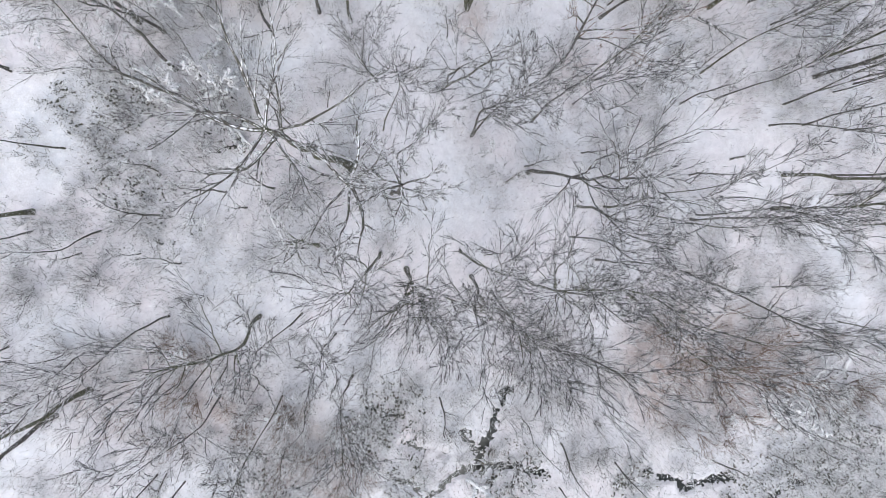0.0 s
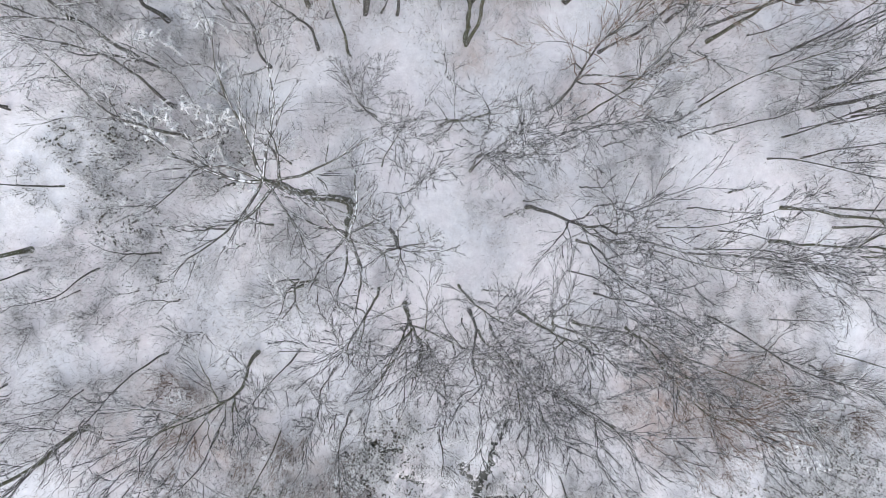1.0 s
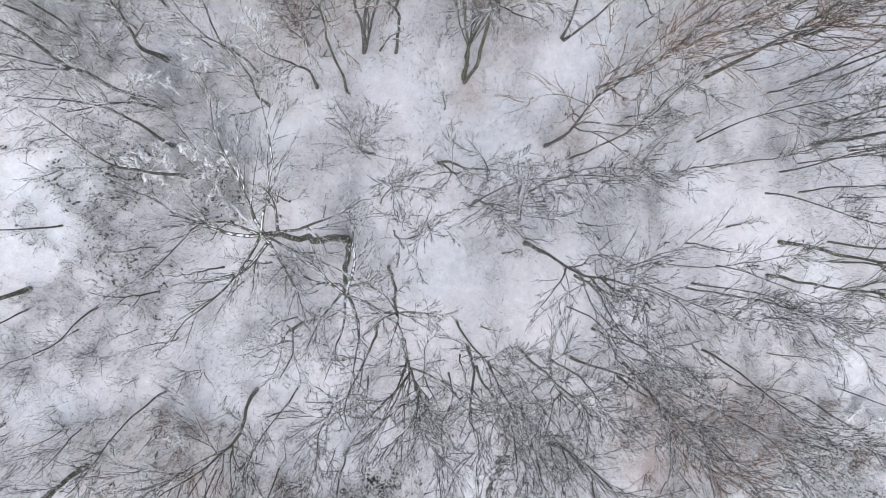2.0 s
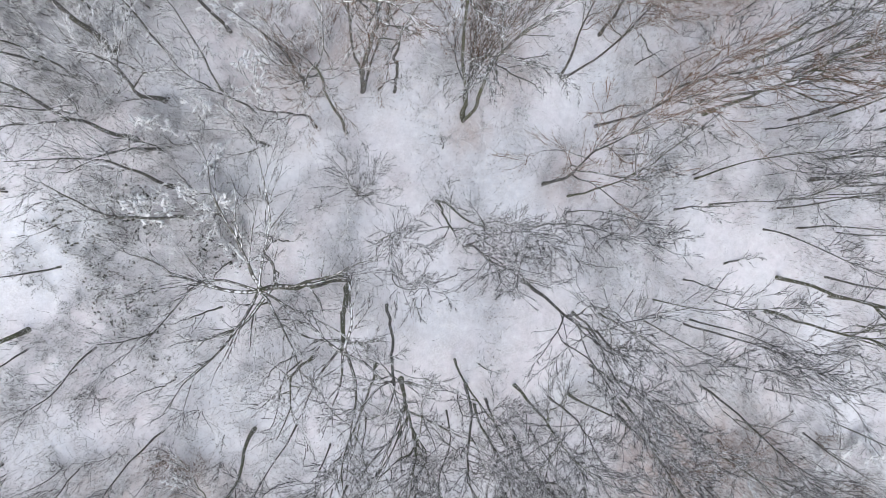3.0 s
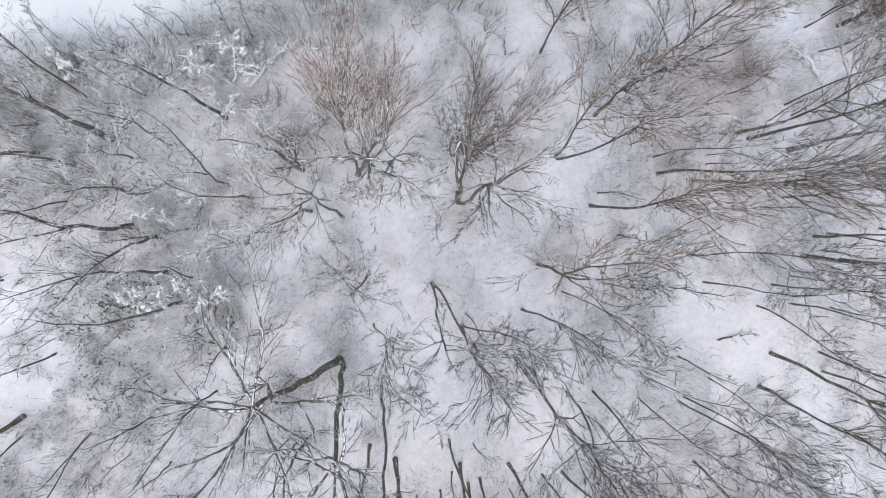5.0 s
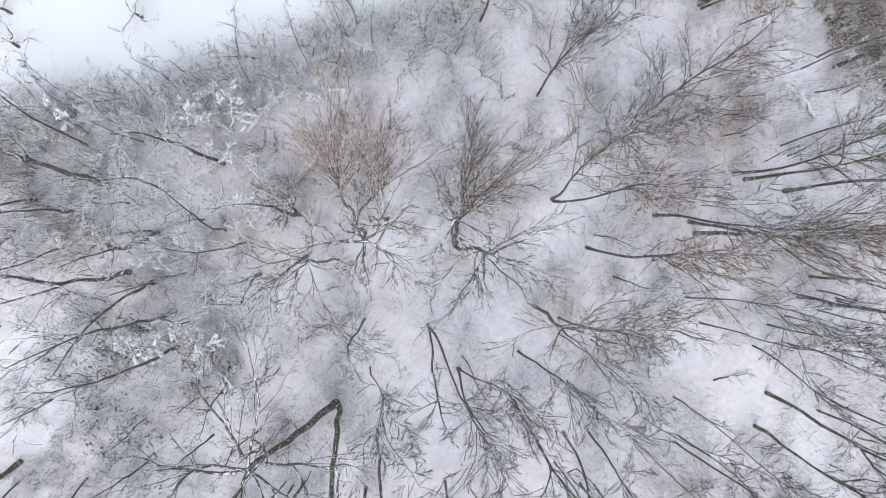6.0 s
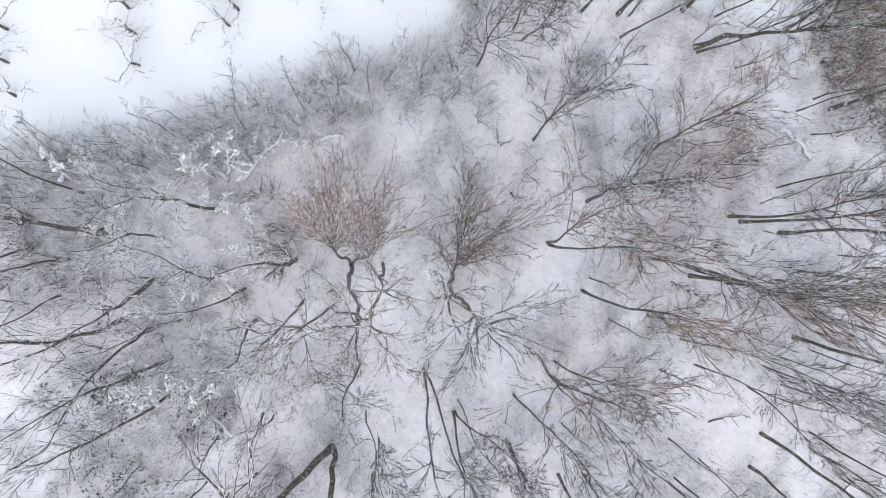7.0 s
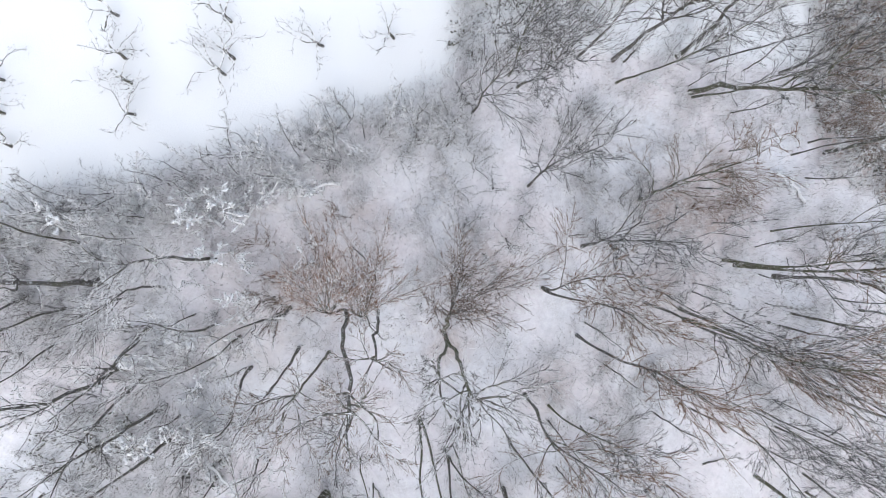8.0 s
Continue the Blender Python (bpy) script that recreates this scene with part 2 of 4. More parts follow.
def channel(x, y):
    """How open the stream lies at x, y: above 0 the snow has melted into it."""
    best = np.full(np.shape(x), -9.0)
    for pts, width in STREAM:
        for (ax, ay), (bx, by) in zip(pts, pts[1:]):
            dx, dy = bx - ax, by - ay
            k = np.clip(((x - ax) * dx + (y - ay) * dy) / (dx * dx + dy * dy), 0, 1)
            best = np.maximum(best, width - np.hypot(x - ax - k * dx, y - ay - k * dy))
    rag = 0.2 * np.sin(5.1 * x + 2.2 * np.sin(3.7 * y)) * np.sin(4.3 * y + 1.9 * np.sin(2.9 * x))
    rag = rag + 0.2 * np.sin(11.0 * x + 1.3 + 2 * np.sin(7 * y)) * np.sin(9.7 * y)
    return best + rag


def make_ground():
    xs = axis(-2500, 2500, -46, 64, 0.5)
    ys = np.unique(np.concatenate([axis(-2500, -26, -26, -26, 0.6)[:-1], np.arange(-26, -10.99, 0.17), np.arange(-11, 56, 0.5), axis(56, 2500, 56, 56.0, 0.6)]).round(4))
    xs = np.unique(np.concatenate([xs[xs < -14], np.arange(-14, 36, 0.25), xs[xs > 36]]).round(4))
    X, Y = np.meshgrid(xs, ys)
    near = (np.abs(X - 9) < 60) & (np.abs(Y - 14) < 50)
    open_ = np.where(near, channel(X, Y), -9)
    Z = lie(X, Y) - 0.42 * np.clip((open_ + 0.05) / 0.16, 0, 1)
    w = len(xs)
    i = (np.arange(len(ys) - 1)[:, None] * w + np.arange(w - 1)[None, :]).ravel()
    me = mesh_of("ground", np.stack([X, Y, Z], -1).reshape(-1, 3), np.stack([i, i + 1, i + 1 + w, i + w], 1), SNOWY)
    ob = tagged(new("ground", me), "snow-covered woodland floor with leaf litter showing through", "ground", kind="structure")
    me = mesh_of("water", np.array([(-40, -40, lie(-40, -19) - 0.3), (60, -40, lie(60, -19) - 0.3), (60, -12, lie(60, -19) - 0.3), (-40, -12, lie(-40, -19) - 0.3)]), [(0, 1, 2, 3)], WATER)
    tagged(new("water", me), "dark shallow stream water between snowy banks", "stream", kind="structure")
    return ob


def ground_material():
    m, n, l, b = shader("forest_snow", 0.75)
    pos = n.new("ShaderNodeNewGeometry").outputs["Position"]
    att = n.new("ShaderNodeAttribute")
    att.attribute_name = "field"
    broad = noise_tex(n, l, pos, 0.11, 3.0)
    mid = noise_tex(n, l, pos, 0.55, 6.0, 0.65)
    fine = noise_tex(n, l, pos, 7.0, 6.0, 0.7)
    warm = mix(n, l, ramp(n, l, broad, [(0.4, (0, 0, 0)), (0.62, (1, 1, 1))]), (0.77, 0.78, 0.815), (0.815, 0.77, 0.795))
    crust = noise_tex(n, l, pos, 1.7, 7.0, 0.72)
    warm = mix(n, l, ramp(n, l, crust, [(0.34, (0.6, 0.6, 0.6)), (0.5, (0, 0, 0))]), warm, (0.64, 0.635, 0.66))
    warm = mix(n, l, ramp(n, l, crust, [(0.52, (0, 0, 0)), (0.66, (0.9, 0.9, 0.9))]), warm, (0.875, 0.87, 0.885))
    litter = mix(n, l, ramp(n, l, fine, [(0.35, (0, 0, 0)), (0.65, (1, 1, 1))]), (0.36, 0.33, 0.31), (0.54, 0.51, 0.5))
    seen = calc(n, l, "MULTIPLY", ramp(n, l, mid, [(0.44, (0, 0, 0)), (0.7, (1, 1, 1))]), ramp(n, l, fine, [(0.42, (0, 0, 0)), (0.6, (1, 1, 1))]))
    col = mix(n, l, calc(n, l, "MULTIPLY", seen, 0.75), warm, litter)
    bed = n.new("ShaderNodeAttribute")
    bed.attribute_name = "litter"
    leaves = mix(n, l, ramp(n, l, fine, [(0.38, (0, 0, 0)), (0.62, (1, 1, 1))]), (0.3, 0.205, 0.165), (0.62, 0.515, 0.475))
    col = mix(n, l, calc(n, l, "MULTIPLY", bed.outputs["Fac"], ramp(n, l, mid, [(0.3, (0.25, 0.25, 0.25)), (0.62, (1, 1, 1))])), col, leaves)
    soil = calc(n, l, "MULTIPLY", ramp(n, l, calc(n, l, "MULTIPLY", bed.outputs["Fac"], 0.5), [(0.48, (0, 0, 0)), (0.62, (1, 1, 1))]), ramp(n, l, fine, [(0.4, (0.3, 0.3, 0.3)), (0.6, (1, 1, 1))]))
    col = mix(n, l, soil, col, (0.1, 0.085, 0.065))
    drift = calc(n, l, "ADD", att.outputs["Fac"], calc(n, l, "MULTIPLY", calc(n, l, "SUBTRACT", mid, 0.5), 0.5))
    col = mix(n, l, ramp(n, l, drift, [(0.15, (0, 0, 0)), (0.95, (1, 1, 1))]), col, (0.815, 0.83, 0.845))
    l.new(col, b.inputs["Base Color"])
    bumped(n, l, b, calc(n, l, "ADD", fine, calc(n, l, "MULTIPLY", mid, 2.0)), 0.35, 0.08)
    return m


def water_material():
    m, n, l, b = shader("stream_water", 0.12)
    pos = n.new("ShaderNodeNewGeometry").outputs["Position"]
    l.new(ramp(n, l, noise_tex(n, l, pos, 3.0), [(0.3, (0.012, 0.014, 0.013)), (0.7, (0.035, 0.036, 0.03))]), b.inputs["Base Color"])
    bumped(n, l, b, noise_tex(n, l, pos, 6.0, 2.0), 0.1, 0.02)
    return m


SNOWY, WATER = ground_material(), water_material()
ground = make_ground()
# the open field carries clean snow, the wood does not
co = np.empty(len(ground.data.vertices) * 3)
ground.data.vertices.foreach_get("co", co)
co = co.reshape(-1, 3)
field = ground.data.attributes.new("field", "FLOAT", "POINT")
clean = np.clip((co[:, 1] - edge_of_field(co[:, 0]) + 2.4) / 1.2, 0, 1) * (co[:, 0] < 120)
for x, y, rad in GLADES:
    clean = np.maximum(clean, 0.24 * np.clip(1.9 - 1.2 * np.hypot(co[:, 0] - x, co[:, 1] - y) / rad, 0, 1))
field.data.foreach_set("value", clean)
# beds of fallen leaves that the snow covers only thinly
bed = np.zeros(len(co))
for x, y, rad, share in LITTER:
    bed = np.maximum(bed, share * np.clip(1.5 - 1.5 * np.hypot(co[:, 0] - x, co[:, 1] - y) / rad, 0, 1))
ground.data.attributes.new("litter", "FLOAT", "POINT").data.foreach_set("value", bed)


# ---- growing wood ----
def unit(v):
    return v / np.maximum(np.linalg.norm(v, axis=-1, keepdims=True), 1e-9)


def tubes(P, R, sides, pointed=False):
    """Tapered round sticks along the polylines P (n, k, 3) with radii R (n, k); pointed ones end in a tip."""
    n, k, _ = P.shape
    T = np.empty_like(P)
    T[:, 1:-1], T[:, 0], T[:, -1] = P[:, 2:] - P[:, :-2], P[:, 1] - P[:, 0], P[:, -1] - P[:, -2]
    T = unit(T)
    main = unit(P[:, -1] - P[:, 0])
    ref = np.where(np.abs(main[:, 2:3]) > 0.8, np.array([[1.0, 0.2, 0]]), np.array([[0.1, 0.2, 1.0]]))
    A = unit(np.cross(T, ref[:, None, :]))
    B = np.cross(T, A)
    a = np.arange(sides) * 2 * np.pi / sides
    V = P[:, :, None] + R[:, :, None, None] * (A[:, :, None] * np.cos(a)[:, None] + B[:, :, None] * np.sin(a)[:, None])
    V = V.reshape(-1, 3)
    base = (np.arange(n) * k * sides)[:, None, None] + (np.arange(k - 1) * sides)[None, :, None]
    s = np.arange(sides)[None, None, :]
    t = (s + 1) % sides
    F = np.stack([base + s, base + t, base + sides + t, base + sides + s], -1).reshape(-1, 4)
    if pointed:
        rings = V.reshape(n, k * sides, 3)
        V = np.concatenate([rings[:, :(k - 1) * sides], P[:, -1:]], 1).reshape(-1, 3)
        w = (k - 1) * sides + 1
        b = (np.arange(n) * w)[:, None, None] + (np.arange(k - 2) * sides)[None, :, None]
        F = np.stack([b + s, b + t, b + sides + t, b + sides + s], -1).reshape(-1, 4).tolist()
        b = (np.arange(n) * w)[:, None] + (k - 2) * sides
        s, t = s[0], t[0]
        F = F + np.stack([b + s, b + t, np.broadcast_to((np.arange(n) * w + w - 1)[:, None], (n, sides))], -1).reshape(-1, 3).tolist()
    return V, F


def spikes(P, r):
    """Fine twigs: three-sided needles from P[:, 0] to P[:, 1]."""
    n = len(P)
    d = unit(P[:, 1] - P[:, 0])
    A = unit(np.cross(d, np.array([[0.3, 0.5, 0.8]])))
    B = np.cross(d, A)
    V = np.stack([P[:, 0] + r[:, None] * A, P[:, 0] + r[:, None] * (-0.5 * A + 0.87 * B), P[:, 0] + r[:, None] * (-0.5 * A - 0.87 * B), P[:, 1]], 1).reshape(-1, 3)
    b = (np.arange(n) * 4)[:, None]
    F = np.concatenate([b + np.array([[0, 1, 3]]), b + np.array([[1, 2, 3]]), b + np.array([[2, 0, 3]])])
    return V, F


LUMP = np.array([(1, 0, 0), (0.3, 0.9, 0.1), (-0.9, 0.4, 0), (-0.5, -0.8, 0.1), (0.5, -0.8, 0), (0, 0, 0.8), (0, 0, -0.35)])
LUMP_F = np.array([(i, (i + 1) % 5, 5) for i in range(5)] + [((i + 1) % 5, i, 6) for i in range(5)])


def lumps(rng, P, size):
    """Clumps of snow, one at each of the points P."""
    n = len(P)
    a = rng.uniform(0, 6.283, n)
    c, s = np.cos(a)[:, None], np.sin(a)[:, None]
    k = size * rng.uniform(0.55, 1.3, (n, 1))
    stretch = rng.uniform(0.8, 2.8, (n, 1))
    x, y = LUMP[None, :, 0] * stretch, LUMP[None, :, 1]
    V = np.stack([P[:, :1] + k * (c * x - s * y), P[:, 1:2] + k * (s * x + c * y), P[:, 2:] + k * 0.8 * LUMP[None, :, 2]], -1).reshape(-1, 3)
    return V, ((np.arange(n) * 7)[:, None, None] + LUMP_F[None]).reshape(-1, 3)


RIDGE = np.array([(1, 0, 0), (0, 1, -0.3), (-1, 0, 0), (0, -1, -0.3), (0.1, 0, 0.7)])
RIDGE_F = np.array([(i, (i + 1) % 4, 4) for i in range(4)])


def rime(rng, P, R, count, width=0.6, long=(0.08, 0.4)):
    """Thin ridges of old snow lying along the branches P with radii R."""
    n, k, _ = P.shape
    row, s = rng.randint(0, n, count), rng.rand(count) * (k - 1.001)
    i = s.astype(int)
    a, b = P[row, i], P[row, i + 1]
    d = unit(b - a)
    side = unit(np.cross(d, np.array([[0.05, 0.02, 1.0]])))
    top = np.cross(side, d)
    r = R[row, i]
    w = np.maximum(width * r, 0.015)[:, None, None] * rng.uniform(0.7, 1.3, (count, 1, 1))
    half = np.minimum(rng.uniform(long[0], long[1], count), 0.5 * np.linalg.norm(b - a, axis=1) + 0.05)[:, None, None]
    mid = a + (b - a) * (s - i)[:, None] + top * (0.75 * r)[:, None]
    V = mid[:, None] + d[:, None] * half * RIDGE[None, :, :1] + w * (side[:, None] * RIDGE[None, :, 1:2] + top[:, None] * RIDGE[None, :, 2:])
    return V.reshape(-1, 3), ((np.arange(count) * 5)[:, None, None] + RIDGE_F[None]).reshape(-1, 3)


def wood(name, pieces, material):
    """One mesh out of several (verts, faces)."""
    vs, fs, off = [], [], 0
    for V, F in pieces:
        vs.append(V)
        fs.extend([[i + off for i in f] for f in F] if isinstance(F, list) else (F + off).tolist())
        off += len(V)
    return mesh_of(name, np.concatenate(vs), fs, material)


def spawn(rng, P, R, L, m, v0, v1, spread, share, k, up, wob, thin, tip=0.25, droop=0.0):
    """m side shoots on each of the polylines P: their lines, radii and lengths."""
    n, K, _ = P.shape
    v = v0 + (v1 - v0) * (np.arange(m)[None, :] + rng.rand(n, m)) / m
    s = np.clip(v * (K - 1), 0, K - 1.001)
    i, row = s.astype(int), np.arange(n)[:, None]
    fr = (s - i)[..., None]
    p = P[row, i] * (1 - fr) + P[row, i + 1] * fr
    tang = unit(P[row, i + 1] - P[row, i])
    rad = R[row, i] * (1 - fr[..., 0]) + R[row, i + 1] * fr[..., 0]
    side = unit(np.cross(tang, rng.randn(n, m, 3)))
    ang = np.radians(rng.uniform(spread[0], spread[1], (n, m)))[..., None]
    d = tang * np.cos(ang) + side * np.sin(ang)
    length = L[:, None] * share * (1 - 0.55 * v) * rng.uniform(0.65, 1.3, (n, m))
    step = (length / (k - 1))[..., None]
    line = [p]
    for j in range(k - 1):
        d = unit(d + wob * rng.randn(n, m, 3) + np.array([0, 0, up - droop * j]))
        p = p + d * step
        line.append(p)
    Q = np.stack(line, 2).reshape(n * m, k, 3)
    r0 = np.minimum(rad * thin, 0.02 * length + 0.004)
    q = r0[..., None] * np.linspace(1, tip, k)
    return Q, q.reshape(n * m, k), length.ravel()


def stem_line(rng, x, y, z, h, lx, ly, bend, k=11, share=1.0):
    t = np.linspace(0, 1, k)
    a, b = rng.rand(2) * 6.28
    off = bend * h * 0.02 * (np.sin(t * 5.2 + a) - math.sin(a)) * t ** 0.6
    off2 = bend * h * 0.02 * (np.sin(t * 4.4 + b) - math.sin(b)) * t ** 0.6
    lean = t ** 1.1
    return np.stack([x + lx * h * lean + off, y + ly * h * lean + off2, z + h * t * share], 1)


TWIG_R = 0.0105
SNOW_SHARE = {"laden": 1.2, "frosted": 1.2, "sapling": 0.35, "gnarled": 1.5}
STYLES = {
    # crown start, limbs, limb angle, limb share, shoots, twigs, sprigs, spread of shoots, upward pull, bend, twig material, twig width
    "sapling": (0.20, 7, (15, 50), 0.34, 5, 5, 3, (15, 50), 0.08, 1.6, DUSTED, 1.1),
    "frosted": (0.12, 9, (20, 65), 0.40, 5, 4, 3, (20, 60), 0.03, 2.2, FROST, 2.4),
    "laden": (0.12, 8, (25, 80), 0.62, 4, 3, 2, (30, 75), 0.0, 3.0, LADEN, 5.0),
    "gnarled": (0.45, 9, (18, 56), 0.36, 6, 5, 2, (14, 48), 0.05, 2.0, DUSTED, 1.3),
    "tan": (0.45, 15, (10, 42), 0.41, 7, 6, 3, (9, 36), 0.07, 1.7, BROWN, 1.2),
    "tall": (0.45, 15, (10, 42), 0.41, 7, 6, 3, (9, 36), 0.07, 1.7, TWIG, 1.2),
    "brush": (0.22, 20, (8, 34), 0.50, 7, 6, 3, (10, 40), 0.06, 1.4, TWIG, 1.25),
    "brown": (0.14, 20, (10, 38), 0.46, 6, 6, 3, (10, 42), 0.06, 1.4, BROWN, 1.15),
    "star": (0.22, 15, (22, 66), 0.42, 7, 6, 3, (20, 52), 0.06, 1.5, TWIG, 1.1),
}


def part(name, me, parent, label=""):
    ob = new(name, me)
    ob.parent = parent
    ob.matrix_parent_inverse = parent.matrix_world.inverted()
    return tagged(ob, label)


def tree(style, stems, seed, label, group, skin=None, name="tree"):
    """A bare tree: one or more stems (x, y, height, radius, lean x, lean y) from one foot."""
    rng = np.random.RandomState(seed)
    c0, limbs, angle, share, shoots, twigs, sprigs, spread, up, bend, twig, wide = STYLES[style]
    x, y = stems[0][:2]
    z = float(lie(x, y))
    root = tagged(new(name), label, "tree", group)
    root.location = (x, y, z)
    skin = skin or (MOSSY if rng.rand() < 0.4 else BARK)
    fine, caught = [], []
    for sx, sy, h, r, lx, ly in stems:
        r = 1.3 * r if style == "gnarled" else r
        line = stem_line(rng, sx - x, sy - y, -0.25, h + 0.25, lx, ly, bend)
        k = len(line)
        t = np.linspace(0, 1, k)
        rad = r * (1 - 0.88 * t ** 0.85)
        rad *= rng.uniform(0.82, 1.18, k)
        line[1:-1] += rng.randn(k - 2, 3) * np.array([0.4, 0.4, 0.0]) * r
        rad[0] = r * 1.35
        trunk = new("trunk", wood("trunk", [tubes(line[None], rad[None], 9)], skin))
        trunk.parent = root
        n1 = max(5, int(limbs * (0.85 + 0.3 * rng.rand()) * min(1.0, 0.4 + 4.5 * r)))
        P1, R1, L1 = spawn(rng, line[None], rad[None], np.array([h]), n1, c0, 0.97, angle, share * (min(1.1, 0.55 + 3.0 * r) if h > 12 else 1.0), 8, up * 0.8, 0.17, 0.7, 0.2)
        for j in range(n1):
            limb = new("limb", wood("limb", [tubes(P1[j:j + 1], R1[j:j + 1], 5)], skin))
            limb.parent = root
        P2, R2, L2 = spawn(rng, P1, R1, L1, shoots, 0.15, 1.0, spread, 0.5, 4, up * 0.7, 0.10, 0.7, 0.3)
        P3, R3, L3 = spawn(rng, P2, R2, L2, twigs, 0.12, 1.0, spread, 0.58, 3, up * 0.5, 0.08, 0.8, 0.2)
        half = int(k * c0)
        P6, R6, L6 = spawn(rng, line[None, half:], rad[None, half:], np.array([h * 0.22]), 14, 0.05, 1.0, (25, 70), 0.5, 4, up, 0.2, 0.5, 0.3)
        P4, R4, L4 = spawn(rng, P3, R3, L3, sprigs, 0.1, 1.0, spread, 0.62, 2, up * 0.3, 0.2, 0.9)
        P5, R5, L5 = spawn(rng, P6, R6, L6, 8, 0.2, 1.0, spread, 0.6, 2, up * 0.3, 0.2, 0.9)
        for a, b in ((P2, R2), (P6, R6)):
            fine.append(tubes(a, np.maximum(b, 0.0145 * wide), 3))
        fine.append(spikes(P3[:, [0, -1]], np.maximum(R3[:, 0], 0.0135 * wide)))
        for a in (P4, P5):
            fine.append(spikes(a[:, [0, -1]], np.full(len(a), TWIG_R * wide)))
        # old snow along the limbs and shoots, and in patches on the stem
        m = int(SNOW_SHARE.get(style, 1.0) * 270)
        caught.append(rime(rng, P1, R1, m // 3))
        caught.append(rime(rng, P2, R2, 2 * m // 3, 0.9, (0.05, 0.28)))
        if style != "sapling":
            caught.append(rime(rng, line[None], rad[None], int(1.2 * h), 0.3, (0.05, 0.3)))
        if style in ("frosted", "laden"):
            caught.append(rime(rng, P3, R3, m, 1.6, (0.05, 0.2)))
            spots = P2[:, 1:].reshape(-1, 3)
            caught.append(lumps(rng, spots[rng.permutation(len(spots))[:30 if style == "frosted" else 80]], 0.05 if style == "frosted" else 0.11))
    crown = new("crown", wood("crown", fine, twig))
    crown.parent = root
    snow = tagged(new("snow", wood("snow", caught, CLUMPED)), "clumps of snow caught on the branches", kind="stuff")
    snow.parent = root
    return root


def shrub_mesh(seed, h, stems, spread, twig, bushy=5, wide=1.0, ridges=24):
    rng = np.random.RandomState(seed)
    a = rng.rand(stems) * 6.28
    tilt = np.radians(rng.uniform(4, spread, stems))
    d = np.stack([np.cos(a) * np.sin(tilt), np.sin(a) * np.sin(tilt), np.cos(tilt)], 1)
    L = h * rng.uniform(0.6, 1.1, stems)
    p = np.stack([0.2 * np.cos(a), 0.2 * np.sin(a), np.full(stems, -0.08)], 1) * rng.rand(stems, 1) ** 0.5
    p[:, 2] = -0.08
    line = [p]
    for j in range(4):
        d = unit(d + 0.15 * rng.randn(stems, 3) + np.array([0, 0, 0.03]))
        p = p + d * (L / 4)[:, None]
        line.append(p)
    P = np.stack(line, 1)
    R = (0.008 + 0.006 * L)[:, None] * np.linspace(1, 0.35, 5)
    P2, R2, L2 = spawn(rng, P, R, L, bushy, 0.2, 1.0, (20, 60), 0.5, 3, 0.08, 0.2, 0.7, 0.4)
    P3, R3, L3 = spawn(rng, P2, R2, L2, 4, 0.2, 1.0, (20, 60), 0.55, 2, 0.05, 0.2, 0.9)
    pieces = [tubes(P, R, 3, True), tubes(P2, np.maximum(R2, 0.0105 * wide), 3, True), spikes(P3, np.full(len(P3), 0.0095 * wide))]
    bare = sum(len(f) for _, f in pieces)
    me = wood("stems", pieces + [rime(rng, P, R, ridges // 3, 0.9), rime(rng, P2, R2, 2 * ridges // 3, 1.5, (0.06, 0.25))], twig)
    me.materials.append(CLUMPED)
    me.polygons.foreach_set("material_index", [int(i >= bare) for i in range(len(me.polygons))])
    return me


def plant(me, x, y, turn, size, name, label, group, category="shrub"):
    ob = tagged(new(name, me), label, category, group)
    ob.matrix_basis = pose(x, y, float(lie(x, y)), 0, 0, turn) @ Matrix.Scale(size, 4)
    return ob


# ---- the trees: x, y, height, trunk radius, lean x, lean y ----
TALL_A = [
    (12.64, 9.12, 20.2, 0.101, 0.006, 0.024),
    (12.36, 4.7, 22.9, 0.182, -0.033, -0.043),
    (16.92, 1.87, 20.9, 0.121, -0.057, -0.078),
    (19.26, 1.82, 20.2, 0.101, -0.046, -0.073),
    (35.39, 1.77, 22.2, 0.162, -0.031, -0.09),
    (36.42, 4.9, 22.2, 0.162, -0.012, -0.052),
    (24.27, 2.99, 18.9, 0.061, 0.017, 0.044),
    (11.68, -4.35, 21.6, 0.142, -0.002, -0.001),
    (11.75, -8.84, 22.9, 0.182, -0.014, -0.007),
    (6.44, -1.96, 20.2, 0.101, -0.013, -0.005),
    (7.44, -4.19, 22.2, 0.162, -0.064, -0.025),
    (8.21, -5.94, 20.9, 0.121, -0.089, -0.033),
]
TALL_B = [
    (14.74, -5.47, 20.2, 0.101, -0.013, -0.01),
    (16.54, -5.29, 20.9, 0.121, 0.007, 0.006),
    (23.51, 1.08, 18.9, 0.061, -0.018, -0.035),
    (44.81, 0.35, 19.6, 0.081, -0.011, -0.041),
    (34.84, 9.33, 19.6, 0.081, -0.015, -0.133),
    (16.23, 10.64, 18.9, 0.061, -0.006, -0.039),
    (30.28, 2.74, 18.9, 0.061, -0.014, -0.041),
    (41.35, 4.95, 20.2, 0.101, -0.015, -0.077),
    (41.72, 3.09, 20.2, 0.101, 0.009, 0.041),
    (42.49, -8.76, 18.9, 0.061, 0.01, 0.021),
    (38.27, 9.44, 19.6, 0.081, 0.005, 0.066),
    (16.2, 12.01, 20.2, 0.101, -0.002, 0.072),
]
